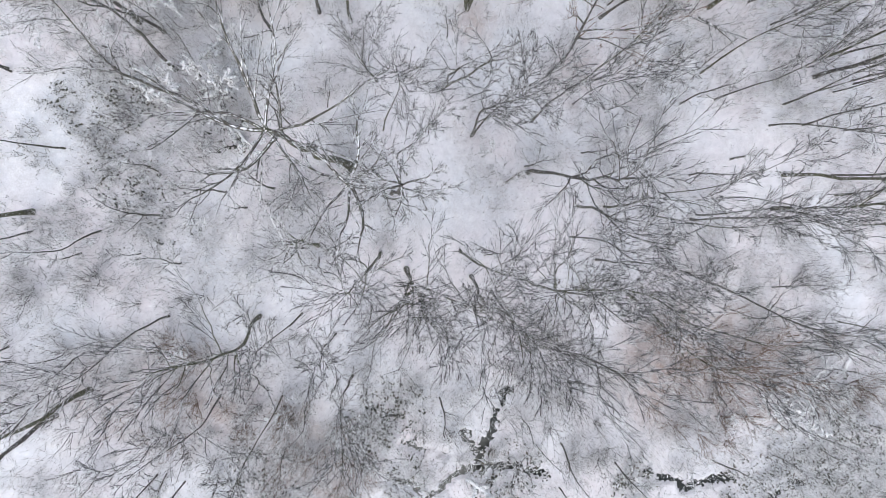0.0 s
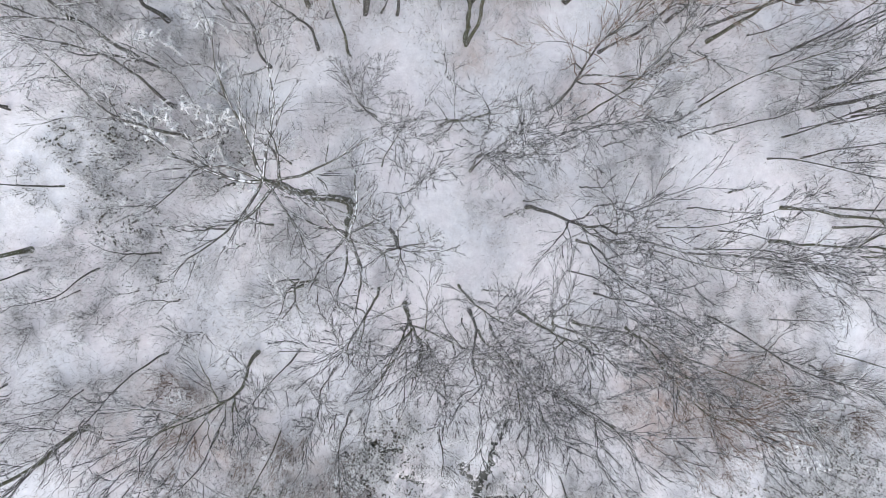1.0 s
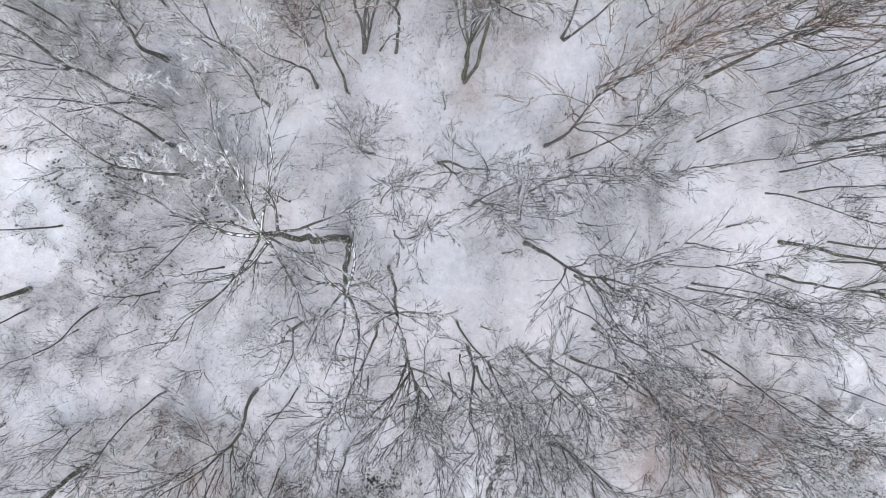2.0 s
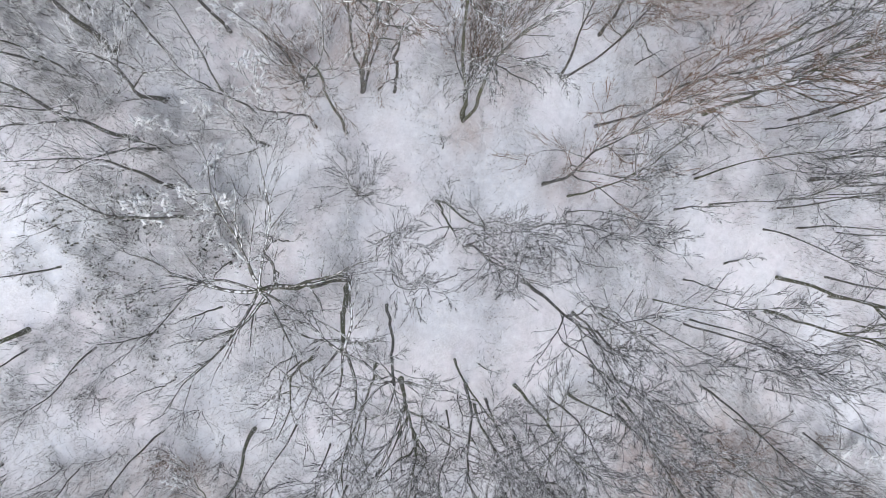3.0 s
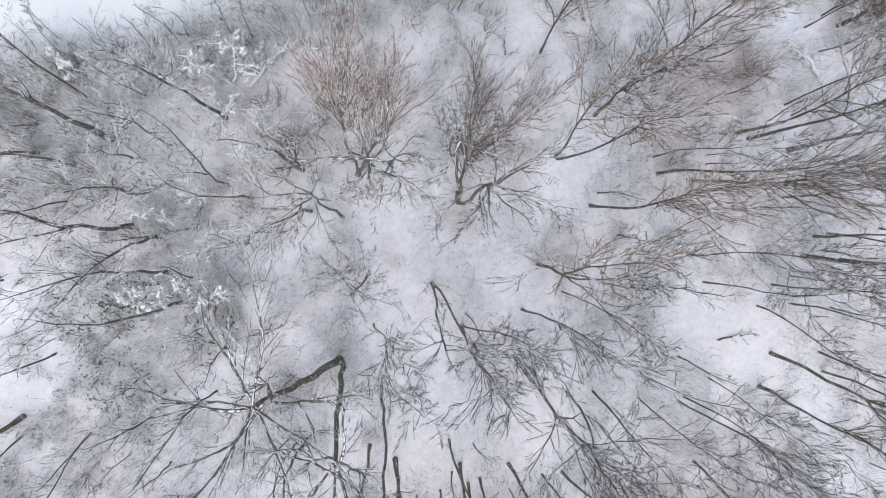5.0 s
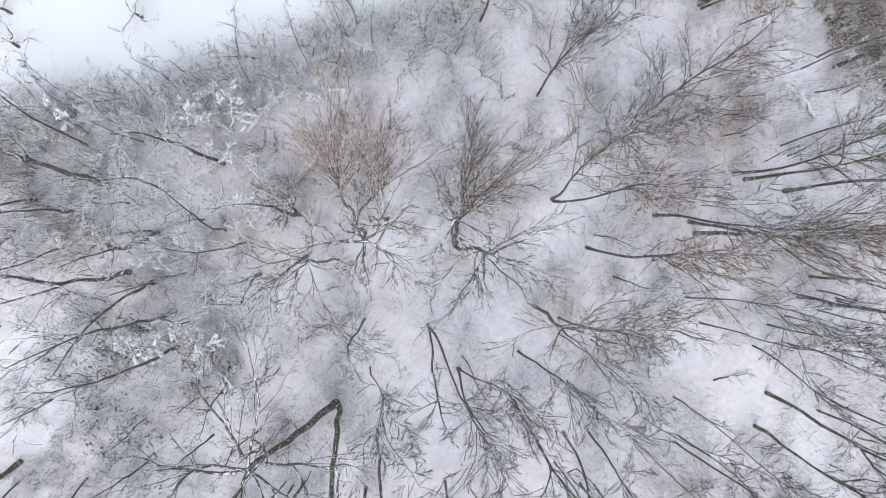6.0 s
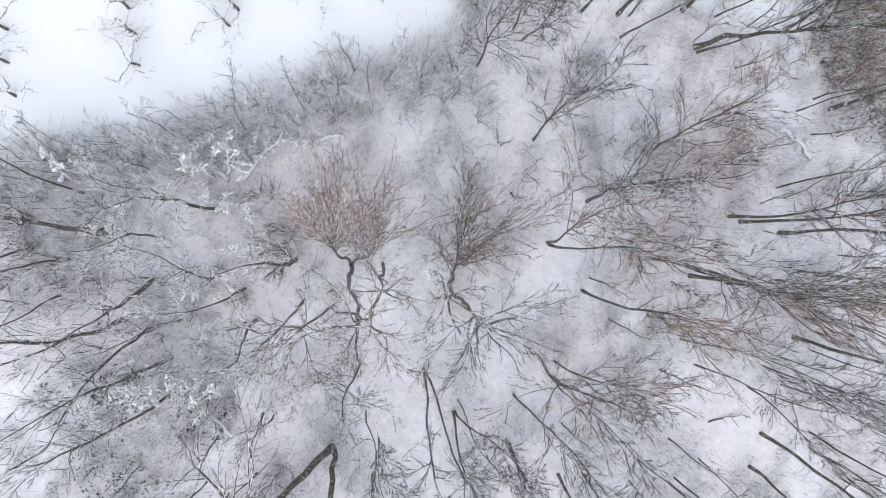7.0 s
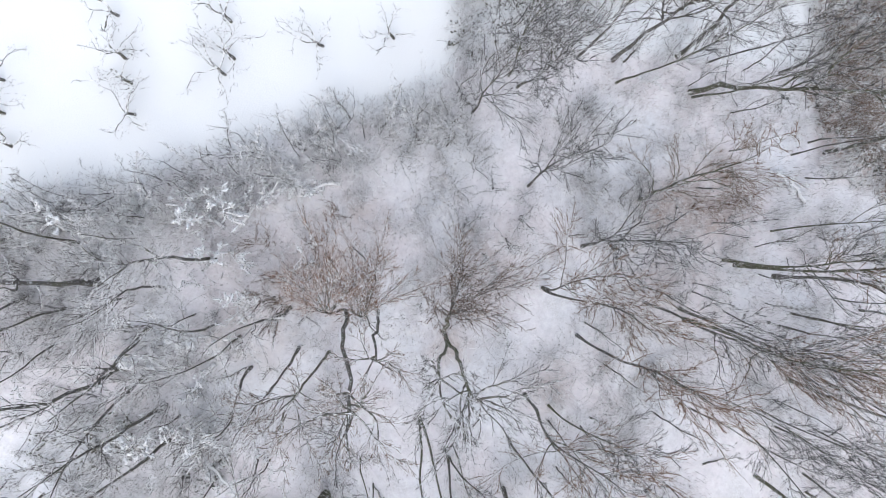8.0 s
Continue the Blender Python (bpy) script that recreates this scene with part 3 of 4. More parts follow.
TALL_C = [
    (39.26, 13.89, 22.9, 0.182, 0.001, -0.024),
    (40.35, 15.73, 20.9, 0.121, -0.001, 0.012),
    (41.8, 16.02, 20.2, 0.101, 0.006, -0.09),
    (43.37, 13.42, 19.6, 0.081, 0.001, -0.064),
    (37.05, 19.28, 20.2, 0.101, -0.005, 0.024),
    (41.07, 19.65, 20.2, 0.101, -0.016, 0.084),
    (29.47, 11.47, 19.6, 0.081, 0.002, 0.083),
    (36.2, 11.26, 19.6, 0.081, -0.001, -0.026),
    (37.88, 12.05, 18.9, 0.061, -0.0, -0.022),
    (41.35, 12.6, 18.9, 0.061, -0.0, -0.032),
    (24.29, 22.54, 18.9, 0.061, -0.002, 0.005),
]
TALL_D = [
    (-0.26, -2.23, 21.6, 0.142, -0.024, 0.001),
    (5.77, -6.39, 19.6, 0.081, -0.079, -0.051),
    (9.2, -5.46, 20.2, 0.101, -0.057, -0.079),
    (18.56, -2.83, 20.2, 0.101, -0.008, -0.041),
    (16.21, -0.85, 19.6, 0.081, -0.006, -0.059),
    (-2.54, -12.42, 20.2, 0.101, -0.021, 0.005),
    (-3.92, -8.83, 19.6, 0.081, -0.029, 0.015),
    (-6.66, -7.14, 19.6, 0.081, -0.005, 0.004),
    (-10.02, -7.31, 22.2, 0.162, -0.006, 0.008),
    (-22.92, -12.88, 23.5, 0.202, -0.025, 0.047),
    (-25.41, -14.79, 22.9, 0.182, 0.017, -0.029),
]
TALL_E = [
    (28.09, 13.76, 19.6, 0.081, -0.032, 0.064),
    (21.15, 42.22, 22.9, 0.182, -0.012, 0.016),
    (17.81, 42.2, 20.9, 0.121, -0.01, 0.011),
    (27.08, 42.94, 22.9, 0.182, -0.011, 0.019),
    (30.18, 42.64, 19.6, 0.081, 0.027, -0.053),
    (37.16, 42.05, 21.6, 0.142, -0.012, 0.028),
    (21.48, 40.29, 20.2, 0.101, 0.029, -0.047),
    (42.13, 35.09, 22.2, 0.162, -0.007, 0.036),
    (38.67, 34.7, 19.6, 0.081, -0.017, 0.085),
    (37.01, 27.66, 19.6, 0.081, -0.009, 0.16),
    (24.82, 21.1, 21.6, 0.142, 0.001, 0.004),
    (32.32, 24.99, 21.6, 0.142, 0.001, 0.007),
]
TALL_F = [
    (39.39, 20.09, 20.2, 0.101, 0.001, 0.005),
    (46.49, 20.36, 20.2, 0.101, 0.014, 0.094),
    (47.31, 16.58, 20.2, 0.101, -0.026, -0.099),
    (-0.04, 7.97, 18.9, 0.061, 0.005, -0.0),
    (1.07, 5.7, 18.9, 0.061, 0.07, 0.005),
    (7.75, 8.75, 14.0, 0.061, 0.12, -0.02),
    (20.98, -7.11, 20.9, 0.121, -0.034, -0.087),
    (25.82, -7.95, 19.6, 0.081, -0.033, -0.095),
    (29.04, -4.93, 20.2, 0.101, -0.009, -0.048),
    (-16.97, -7.19, 19.6, 0.081, -0.002, 0.006),
]
TALL_G = [
    (-13.16, -13.69, 19.6, 0.081, 0.021, -0.02),
    (-8.27, -13.87, 18.9, 0.061, 0.039, -0.022),
]
FORKED_TALL_A = [
    [(27.31, 0.74, 20.2, 0.101, -0.034, -0.071), (27.85, 1.14, 19.6, 0.081, -0.024, -0.055)],
    [(7.4, 7.7, 21.6, 0.115, -0.02, -0.015), (7.52, 7.75, 19.6, 0.081, 0.08, 0.05)],
    [(28.5, 39.9, 24, 0.223, 0.053, -0.136), (28.68, 39.46, 20.2, 0.101, 0.055, -0.138)],
]
FORKED_TAN_A = [
    [(15.39, 22.3, 20.9, 0.121, -0.056, 0.074), (15.55, 22.16, 20.9, 0.121, 0.031, -0.056)],
]
TAN_A = [
    (18.64, 18.18, 21.6, 0.142, 0.01, -0.035),
    (28.68, 19.55, 22.9, 0.182, -0.019, 0.07),
    (33.48, 24.51, 22.2, 0.162, -0.019, 0.051),
    (37.46, 23.55, 22.9, 0.182, -0.025, 0.079),
    (14.0, 13.05, 22.2, 0.162, -0.001, 0.019),
    (21.49, -5.86, 20.9, 0.121, -0.035, -0.101),
    (28.09, 20.6, 22.2, 0.162, -0.013, -0.046),
]
GNARLED_A = [
    (-5.86, 20.59, 18.0, 0.121, -0.069, -0.067),
    (-11.77, 24.47, 18.0, 0.121, -0.03, -0.033),
    (-20.35, 22.68, 20.0, 0.202, 0.007, 0.015),
    (-18.85, 15.84, 19.0, 0.162, 0.002, 0.011),
    (-5.18, 17.28, 17.5, 0.101, -0.026, -0.038),
    (-16.28, 12.26, 18.0, 0.121, -0.08, -0.005),
    (-5.35, -1.59, 18.0, 0.121, -0.026, 0.011),
    (-26.84, 1.06, 19.0, 0.162, 0.007, -0.016),
    (-22.0, -0.4, 16.5, 0.061, 0.074, -0.114),
    (-6.18, -1.8, 16.5, 0.061, -0.056, -0.002),
    (-26.94, -0.47, 16.5, 0.061, 0.002, -0.077),
    (-24.42, 5.97, 16.5, 0.061, -0.031, -0.16),
]
GNARLED_B = [
    (-16.7, 18.96, 18.5, 0.142, 0.073, -0.139),
    (-17.11, 15.13, 17.5, 0.101, 0.1, -0.124),
    (-15.18, 9.85, 18.0, 0.121, -0.067, 0.067),
    (-8.92, 15.7, 17.5, 0.101, 0.004, -0.004),
    (-11.58, 19.17, 17.0, 0.081, -0.071, 0.119),
    (-9.82, 18.25, 17.0, 0.081, -0.043, 0.057),
    (-15.93, 22.19, 17.0, 0.081, 0.031, 0.037),
    (-22.91, 20.48, 17.0, 0.081, -0.036, -0.079),
    (-25.52, 21.38, 17.0, 0.081, 0.001, -0.052),
    (-23.55, 17.71, 16.5, 0.061, 0.01, -0.054),
    (-21.9, 25.57, 17.0, 0.081, 0.045, 0.16),
]
BRUSH_A = [
    (1.88, -3.5, 18.5, 0.202, -0.02, -0.13),
    (11.86, 40.31, 18.5, 0.081, -0.031, 0.025),
    (12.62, 39.41, 18.5, 0.101, 0.053, -0.055),
    (8.77, 37.07, 18.5, 0.101, 0.033, -0.027),
    (13.85, 31.06, 18.5, 0.101, -0.034, 0.092),
    (18.85, 25.95, 18.5, 0.142, 0.004, 0.089),
]
STAR_A = [
    (-0.55, 12.0, 14.0, 0.11, -0.05, -0.03),
]
BROWN_A = [
    (23.95, 30.14, 18.5, 0.121, -0.035, 0.16),
]
LADEN_A = [
    (-12.2, 9.95, 4.1, 0.101, -0.1, 0.2),
    (-13.07, 11.79, 4.1, 0.101, -0.2, 0.1),
    (-16.06, 10.56, 3.8, 0.081, -0.2, 0.0),
    (-17.63, 9.59, 3.8, 0.081, 0.1, 0.1),
    (-15.89, 16.35, 3.8, 0.081, -0.2, 0.1),
    (-12.05, 18.3, 4.1, 0.101, -0.3, 0.25),
    (-9.96, 21.02, 4.1, 0.101, 0.3, 0.1),
    (-10.38, 24.99, 4.1, 0.101, -0.3, -0.1),
    (-11.26, 27.25, 4.4, 0.121, 0.35, 0.3),
    (-12.12, 27.0, 4.4, 0.121, -0.25, 0.35),
    (-22.89, 27.91, 3.8, 0.081, 0.1, 0.2),
    (36.98, -17.78, 4.4, 0.121, 0.3, 0.3),
]
LADEN_B = [
    (34.36, -16.24, 4.1, 0.101, 0.0, 0.1),
    (46.25, -11.12, 4.1, 0.101, -0.2, -0.3),
]
STANDS = [
    ("tall", TALL_A + TALL_B + TALL_C + TALL_D + TALL_E + TALL_F + TALL_G),
    ("tan", TAN_A),
    ("gnarled", GNARLED_A + GNARLED_B),
    ("brush", BRUSH_A),
    ("star", STAR_A),
    ("brown", BROWN_A),
    ("laden", LADEN_A + LADEN_B),
]
FORKED_STANDS = [
    ("tall", FORKED_TALL_A),
    ("tan", FORKED_TAN_A),
]

LABELS = {
    "tall": "tall slender bare tree with a grey-brown trunk in snow",
    "brush": "bare tree with many steep fine branches",
    "brown": "bare tree with a dense crown of brownish twigs",
    "star": "small bare tree with a thin open crown",
    "gnarled": "crooked bare tree with a dark trunk and frosted twigs",
    "tan": "tall bare tree with light brown twigs",
    "laden": "small bent tree thickly laden with snow",
}
seed = 100
for style, stand in STANDS:
    for row in stand:
        seed += 1
        tree(style, [row], seed, LABELS[style], "snow-laden saplings" if style == "laden" else "bare woodland trees", LADEN if style == "laden" else None, "sapling" if style == "laden" else "tree")
for style, stand in FORKED_STANDS:
    for stems in stand:
        seed += 1
        tree(style, stems, seed, "bare tree with two trunks from one foot", "bare woodland trees")

# ---- coppiced trees: a short bent trunk, arms from its head, many straight rods ----
def coppice(x, y, head, r, arms, rods, seed, label, tips=BROWN):
    """head: its offset and height; arms: (lean x, lean y, length, radius) each; rods on each arm."""
    rng = np.random.RandomState(seed)
    root = tagged(new("tree"), label, "tree", "coppiced trees")
    z = float(lie(x, y))
    root.location = (x, y, z)
    t = np.linspace(0, 1, 6)[:, None]
    line = np.array([0, 0, -0.25]) * (1 - t) + np.array(head) * t
    line[1:-1] += rng.randn(4, 3) * np.array([0.12, 0.12, 0.05])
    rad = r * (1.3 - 0.5 * t[:, 0])
    new("trunk", wood("trunk", [tubes(line[None], rad[None], 8)], MOSSY)).parent = root
    P1, R1, L1 = [], [], []
    for lx, ly, length, ra in arms:
        d = unit(np.array([lx, ly, 1.0]))
        p = line[-1] - (line[-1] - line[-2]) * rng.uniform(0, 0.8)
        pts = [p]
        d = unit(d + np.array([0.5 * lx, 0.5 * ly, 0]))
        for j in range(8):
            d = unit(d + 0.07 * rng.randn(3) + np.array([0, 0, 0.05]))
            p = p + d * length / 8
            pts.append(p)
        P1.append(pts)
        R1.append(ra * np.linspace(1, 0.16, 9))
        L1.append(length)
        new("limb", wood("limb", [tubes(np.array(pts)[None], R1[-1][None], 5)], BARK)).parent = root
    P1, R1, L1 = np.array(P1), np.array(R1), np.array(L1)
    P2, R2, L2 = spawn(rng, P1, R1, L1, rods, 0.2, 1.0, (6, 32), 0.42, 6, 0.07, 0.06, 0.7, 0.3)
    P3, R3, L3 = spawn(rng, P2, R2, L2, 6, 0.15, 1.0, (8, 34), 0.45, 4, 0.06, 0.1, 0.8, 0.3)
    P4, R4, L4 = spawn(rng, P3, R3, L3, 5, 0.1, 1.0, (10, 40), 0.55, 2, 0.05, 0.1, 0.9)
    fine = [tubes(P2, np.maximum(R2, 0.015), 3, True)]
    tagged(new("branchwork", wood("branchwork", fine, DUSTED)), kind="stuff").parent = root
    new("crown", wood("crown", [tubes(P3, np.maximum(R3, 0.0125), 3, True), spikes(P4[:, [0, -1]], np.full(len(P4), 0.0105))], tips)).parent = root
    tagged(new("snow", wood("snow", [rime(rng, P1, R1, 90), rime(rng, P2, R2, 160, 0.9)], CLUMPED)), "clumps of snow caught on the branches", kind="stuff").parent = root


def fan(seed, count, lx, ly, spread, length, ra):
    r = random.Random(seed)
    return [(lx + r.gauss(0, spread), ly + r.gauss(0, spread), length * r.uniform(0.75, 1.1), ra * r.uniform(0.7, 1.2)) for _ in range(count)]


coppice(6.85, 18.35, (0.1, 2.3, 3.2), 0.15, fan(1, 16, -0.06, 0.32, 0.15, 12.5, 0.055), 12, 901, "coppiced tree with a bent foot and many steep rods")
coppice(-6.0, 20.6, (-0.2, 0.4, 2.4), 0.10, fan(4, 8, -0.1, 0.15, 0.2, 6.0, 0.045), 9, 904, "low coppiced tree with many brownish rods")


# ---- trees whose stems each end in a head of spreading limbs ----
def headed(x, y, stems, seed, label):
    """stems: (head x, y, z, radius, limbs, (lean x, y, z), spread, limb length, twig material) each."""
    rng = np.random.RandomState(seed)
    root = tagged(new("tree"), label, "tree", "bare woodland trees")
    z = float(lie(x, y))
    root.location = (x, y, z)
    rods, caught = [], []
    foot = np.array([0, 0, -0.25])
    for hx, hy, hz, r, count, lean, spread, length, twig in stems:
        head = np.array([hx - x, hy - y, hz - z])
        t = np.linspace(0, 1, 12)[:, None]
        sway = 0.011 * np.linalg.norm(head) * np.sin(np.pi * t) * np.sin(5.0 * t + rng.uniform(0, 6, (1, 3))) * np.array([1, 1, 0])
        line = foot * (1 - t) + head * t + sway
        line[1:-1] += rng.randn(10, 3) * np.array([0.4, 0.4, 0.0]) * r
        rad = r * (1.25 - 0.25 * np.minimum(1, 8 * t[:, 0])) * (1 - 0.5 * t[:, 0]) * rng.uniform(0.92, 1.08, 12)
        new("trunk", wood("trunk", [tubes(line[None], rad[None], 9)], MOSSY if rng.rand() < 0.5 else BARK)).parent = root
        rodded = twig is RUST
        P1, R1, L1 = [], [], []
        turn = rng.uniform(0, 6.28)
        for j in range(count):
            # limbs leave the head evenly all round, bent towards its lean
            a = turn + 6.283 * (j + rng.uniform(-0.3, 0.3)) / count
            d = unit(np.array(lean) + spread * rng.uniform(0.5, 1.2) * np.array([math.cos(a), math.sin(a), rng.uniform(-0.25, 0.3)]))
            back = rng.rand() ** 2 * (0.4 if rodded else 0.16) * 11
            i = 11 - int(back) - 1
            p = line[i] + (line[i + 1] - line[i]) * (1 - back % 1)
            size, pts = length * rng.uniform(0.7, 1.15), [p]
            for _ in range(9):
                d = unit(d + (0.07 if rodded else 0.15) * rng.randn(3) + np.array([0, 0, 0.05]))
                p = p + d * size / 9
                pts.append(p)
            P1.append(pts)
            R1.append(r * rng.uniform(0.26, 0.48) * (0.6 if rodded else 1.0) * np.linspace(1, 0.15, 10))
            L1.append(size)
            new("limb", wood("limb", [tubes(np.array(pts)[None], R1[-1][None], 6)], BARK)).parent = root
        P1, R1, L1 = np.array(P1), np.array(R1), np.array(L1)
        angle = (6, 30) if rodded else (12, 44)
        bend = 0.06 if rodded else 0.11
        P2, R2, L2 = spawn(rng, P1, R1, L1, 9, 0.18, 1.0, angle, 0.45, 5, 0.04, bend, 0.7, 0.3)
        P3, R3, L3 = spawn(rng, P2, R2, L2, 7, 0.12, 1.0, angle, 0.5, 3, 0.03, bend, 0.8)
        P4, R4, L4 = spawn(rng, P3, R3, L3, 3, 0.1, 1.0, angle, 0.6, 2, 0.03, bend, 0.9)
        rods.append(tubes(P2, np.maximum(R2, 0.013 if rodded else 0.017), 3, True))
        new("crown", wood("crown", [spikes(P3[:, [0, -1]], np.maximum(R3[:, 0], 0.012 if rodded else 0.0145)), spikes(P4, np.full(len(P4), 0.0105))], twig)).parent = root
        caught += [rime(rng, P1, R1, 8 * count, 0.45), rime(rng, P2, R2, 26 * count, 0.8), rime(rng, line[None], rad[None], 30, 0.35)]
    tagged(new("branchwork", wood("branchwork", rods, BARK)), kind="stuff").parent = root
    tagged(new("snow", wood("snow", caught, CLUMPED)), "old snow lying along the branches", kind="stuff").parent = root


headed(-2.75, 5.0, [(-6.8, 5.5, 15.0, 0.29, 10, (-0.1, 0.0, 0.45), 1.0, 9.0, TWIG), (-1.8, 2.2, 17.0, 0.23, 8, (0.0, -0.1, 0.55), 0.9, 6.0, TWIG)], 801, "large bare tree with two thick trunks and wide crowns")
headed(-1.45, 20.3, [(0.1, 19.1, 23.5, 0.17, 8, (0.0, -0.3, 0.5), 0.75, 4.0, BROWN), (-1.8, 22.4, 15.5, 0.12, 24, (-0.08, 0.75, 0.8), 0.55, 6.0, RUST), (0.4, 21.8, 12.5, 0.11, 22, (0.1, 0.7, 0.85), 0.5, 6.6, RUST)], 802, "bare tree with steep fans of reddish brown twigs")
headed(4.75, 11.5, [(4.3, 9.0, 16.5, 0.1, 6, (0.0, -0.2, 0.5), 0.8, 3.0, TWIG), (6.0, 9.2, 17.5, 0.1, 6, (0.1, -0.15, 0.5), 0.8, 3.2, TWIG)], 806, "slender bare tree with two thin stems")
headed(0.67, 2.7, [(0.85, 1.95, 22.5, 0.13, 10, (0.0, -0.1, 0.45), 0.95, 3.6, TWIG)], 807, "tall bare tree with a round head of frosted twigs")
headed(1.17, 20.4, [(1.2, 19.9, 17.0, 0.13, 6, (0.0, -0.2, 0.6), 0.8, 3.6, BROWN)], 803, "slender bare tree with a bent trunk")
headed(-2.69, 16.89, [(-3.3, 17.9, 17.5, 0.11, 10, (-0.2, -0.45, 0.35), 0.8, 5.0, BROWN)], 804, "bare tree with a hanging fan of brownish twigs")
headed(6.95, 18.2, [(6.5, 18.4, 19.6, 0.16, 11, (0.1, -0.2, 0.4), 0.9, 5.0, TWIG), (4.2, 20.2, 22.2, 0.13, 7, (-0.1, -0.15, 0.35), 0.8, 3.2, TWIG)], 805, "bare tree with two stems ending in round fans")


# ---- the orchard on the open field ----
def fruit_tree(x, y, seed):
    """A short dark trunk and crooked, pale, spreading limbs."""
    rng = np.random.RandomState(seed)
    root = tagged(new("fruit_tree"), "small crooked fruit tree on the open snow field", "tree", "orchard trees")
    root.location = (x, y, float(lie(x, y)))
    t = np.linspace(0, 1, 5)[:, None]
    line = np.array([0, 0, -0.1]) * (1 - t) + np.array([rng.uniform(-0.5, -0.2), rng.uniform(-0.05, 0.35), 1.0]) * t + rng.randn(5, 3) * np.array([0.03, 0.03, 0.0])
    rad = 0.11 * (1.2 - 0.4 * t[:, 0])
    new("trunk", wood("trunk", [tubes(line[None], rad[None], 8)], BARK)).parent = root
    P1, R1, L1, turn = [], [], [], rng.uniform(0, 6.28)
    for j in range(5):
        a = turn + 1.257 * (j + rng.uniform(-0.3, 0.3))
        d = unit(np.array([math.cos(a) - 0.35, math.sin(a) + 0.15, rng.uniform(0.15, 0.6)]))
        p = line[-1] - (line[-1] - line[-2]) * rng.uniform(0, 0.9)
        size, pts = rng.uniform(2.2, 3.9), [p]
        for _ in range(9):
            d = unit(d + 0.27 * rng.randn(3) + np.array([0, 0, 0.02]))
            p = p + d * size / 9
            pts.append(p)
        P1.append(pts)
        R1.append(rng.uniform(0.045, 0.075) * np.linspace(1, 0.25, 10))
        L1.append(size)
        new("limb", wood("limb", [tubes(P1[-1] + np.zeros((1, 1, 3)), R1[-1][None], 5)], BARK)).parent = root
    P1, R1, L1 = np.array(P1), np.array(R1), np.array(L1)
    P2, R2, L2 = spawn(rng, P1, R1, L1, 5, 0.25, 1.0, (25, 70), 0.5, 5, 0.03, 0.3, 0.7, 0.4)
    P3, R3, L3 = spawn(rng, P2, R2, L2, 4, 0.2, 1.0, (25, 70), 0.5, 3, 0.03, 0.3, 0.8, 0.4)
    tagged(new("branchwork", wood("branchwork", [tubes(P2, np.maximum(R2, 0.014), 3, True)], DUSTED)), kind="stuff").parent = root
    new("crown", wood("crown", [tubes(P3, np.maximum(R3, 0.011), 3, True)], DUSTED)).parent = root
    tagged(new("snow", wood("snow", [rime(rng, P1, R1, 80, 0.9), rime(rng, P2, R2, 90, 1.0)], CLUMPED)), "snow lying along the branches", kind="stuff").parent = root


for i, (x, y) in enumerate(ORCHARD):
    fruit_tree(x, y, 850 + i)


# ---- saplings between the tall trees ----
def clear(x, y):
    """True where neither a glade nor the field lies."""
    if (y > edge_of_field(x) - 0.5 and x < 8) or channel(x, y) > -1.2:
        return False
    return all(math.hypot(x - gx, y - gy) > gr for gx, gy, gr in GLADES)


r = random.Random(21)
for style, count, lo, hi, label in (("sapling", 165, 4.0, 10.0, "thin bare sapling in the snow"), ("frosted", 105, 2.5, 5.5, "small bent tree with snow along its twigs")):
    made = 0
    while made < count:
        x, y = r.uniform(-31, 49), r.uniform(-25, 49)
        if style == "frosted" and r.random() > (1.0 if (x < -6 or y > 30 or y < -12) else 0.25):
            continue
        if clear(x, y):
            made += 1
            seed += 1
            h = r.uniform(lo, hi)
            lean = 0.08 if style == "sapling" else 0.4
            tree(style, [(x, y, h, 0.008 * h + 0.01, r.gauss(0, lean), r.gauss(0, lean))], seed, label, style + " trees", LADEN if style == "frosted" else BARK, "sapling")


# ---- shrubs and undergrowth ----
def scatter(zones, meshes, sizes, name, label, group, start):
    r = random.Random(start)
    for cx, cy, rad, count in zones:
        for _ in range(count):
            a, d = r.uniform(0, 6.283), rad * math.sqrt(r.random())
            x, y = cx + d * math.cos(a), cy + d * math.sin(a)
            if y > edge_of_field(x) - 0.5 and x < 8:
                continue
            plant(r.choice(meshes), x, y, r.uniform(0, 360), r.uniform(*sizes), name, label, group)


GREY_SHRUBS = [shrub_mesh(11 + i, 3.4, 8, 34, DUSTED, 5, 1.2, 24) for i in range(5)]
BROWN_SHRUBS = [shrub_mesh(31 + i, 2.8, 11, 40, BROWN, 5, 1.2, 18) for i in range(4)]
FROST_SHRUBS = [shrub_mesh(51 + i, 1.2, 10, 62, DUSTED, 4, 1.6, 60) for i in range(5)]
HEDGE_SHRUBS = [shrub_mesh(71 + i, 4.4, 6, 36, (FROST, DUSTED, TWIG, FROST, DUSTED, LADEN)[i], 5, (1.9, 1.6, 1.5, 1.7, 1.5, 2.0)[i], 110) for i in range(6)]
scatter(GREY_BRUSH, GREY_SHRUBS, (0.7, 1.3), "shrub", "bare grey shrub with thin upright stems in snow", "woodland shrubs", 1)
scatter(BROWN_BRUSH, BROWN_SHRUBS, (0.7, 1.3), "bush", "bare brown bush with dense thin stems", "brown bushes", 2)
scatter(LOW_FROST, FROST_SHRUBS, (0.6, 1.3), "low_shrub", "low spreading shrub with snow on its twigs", "snowy undergrowth", 3)

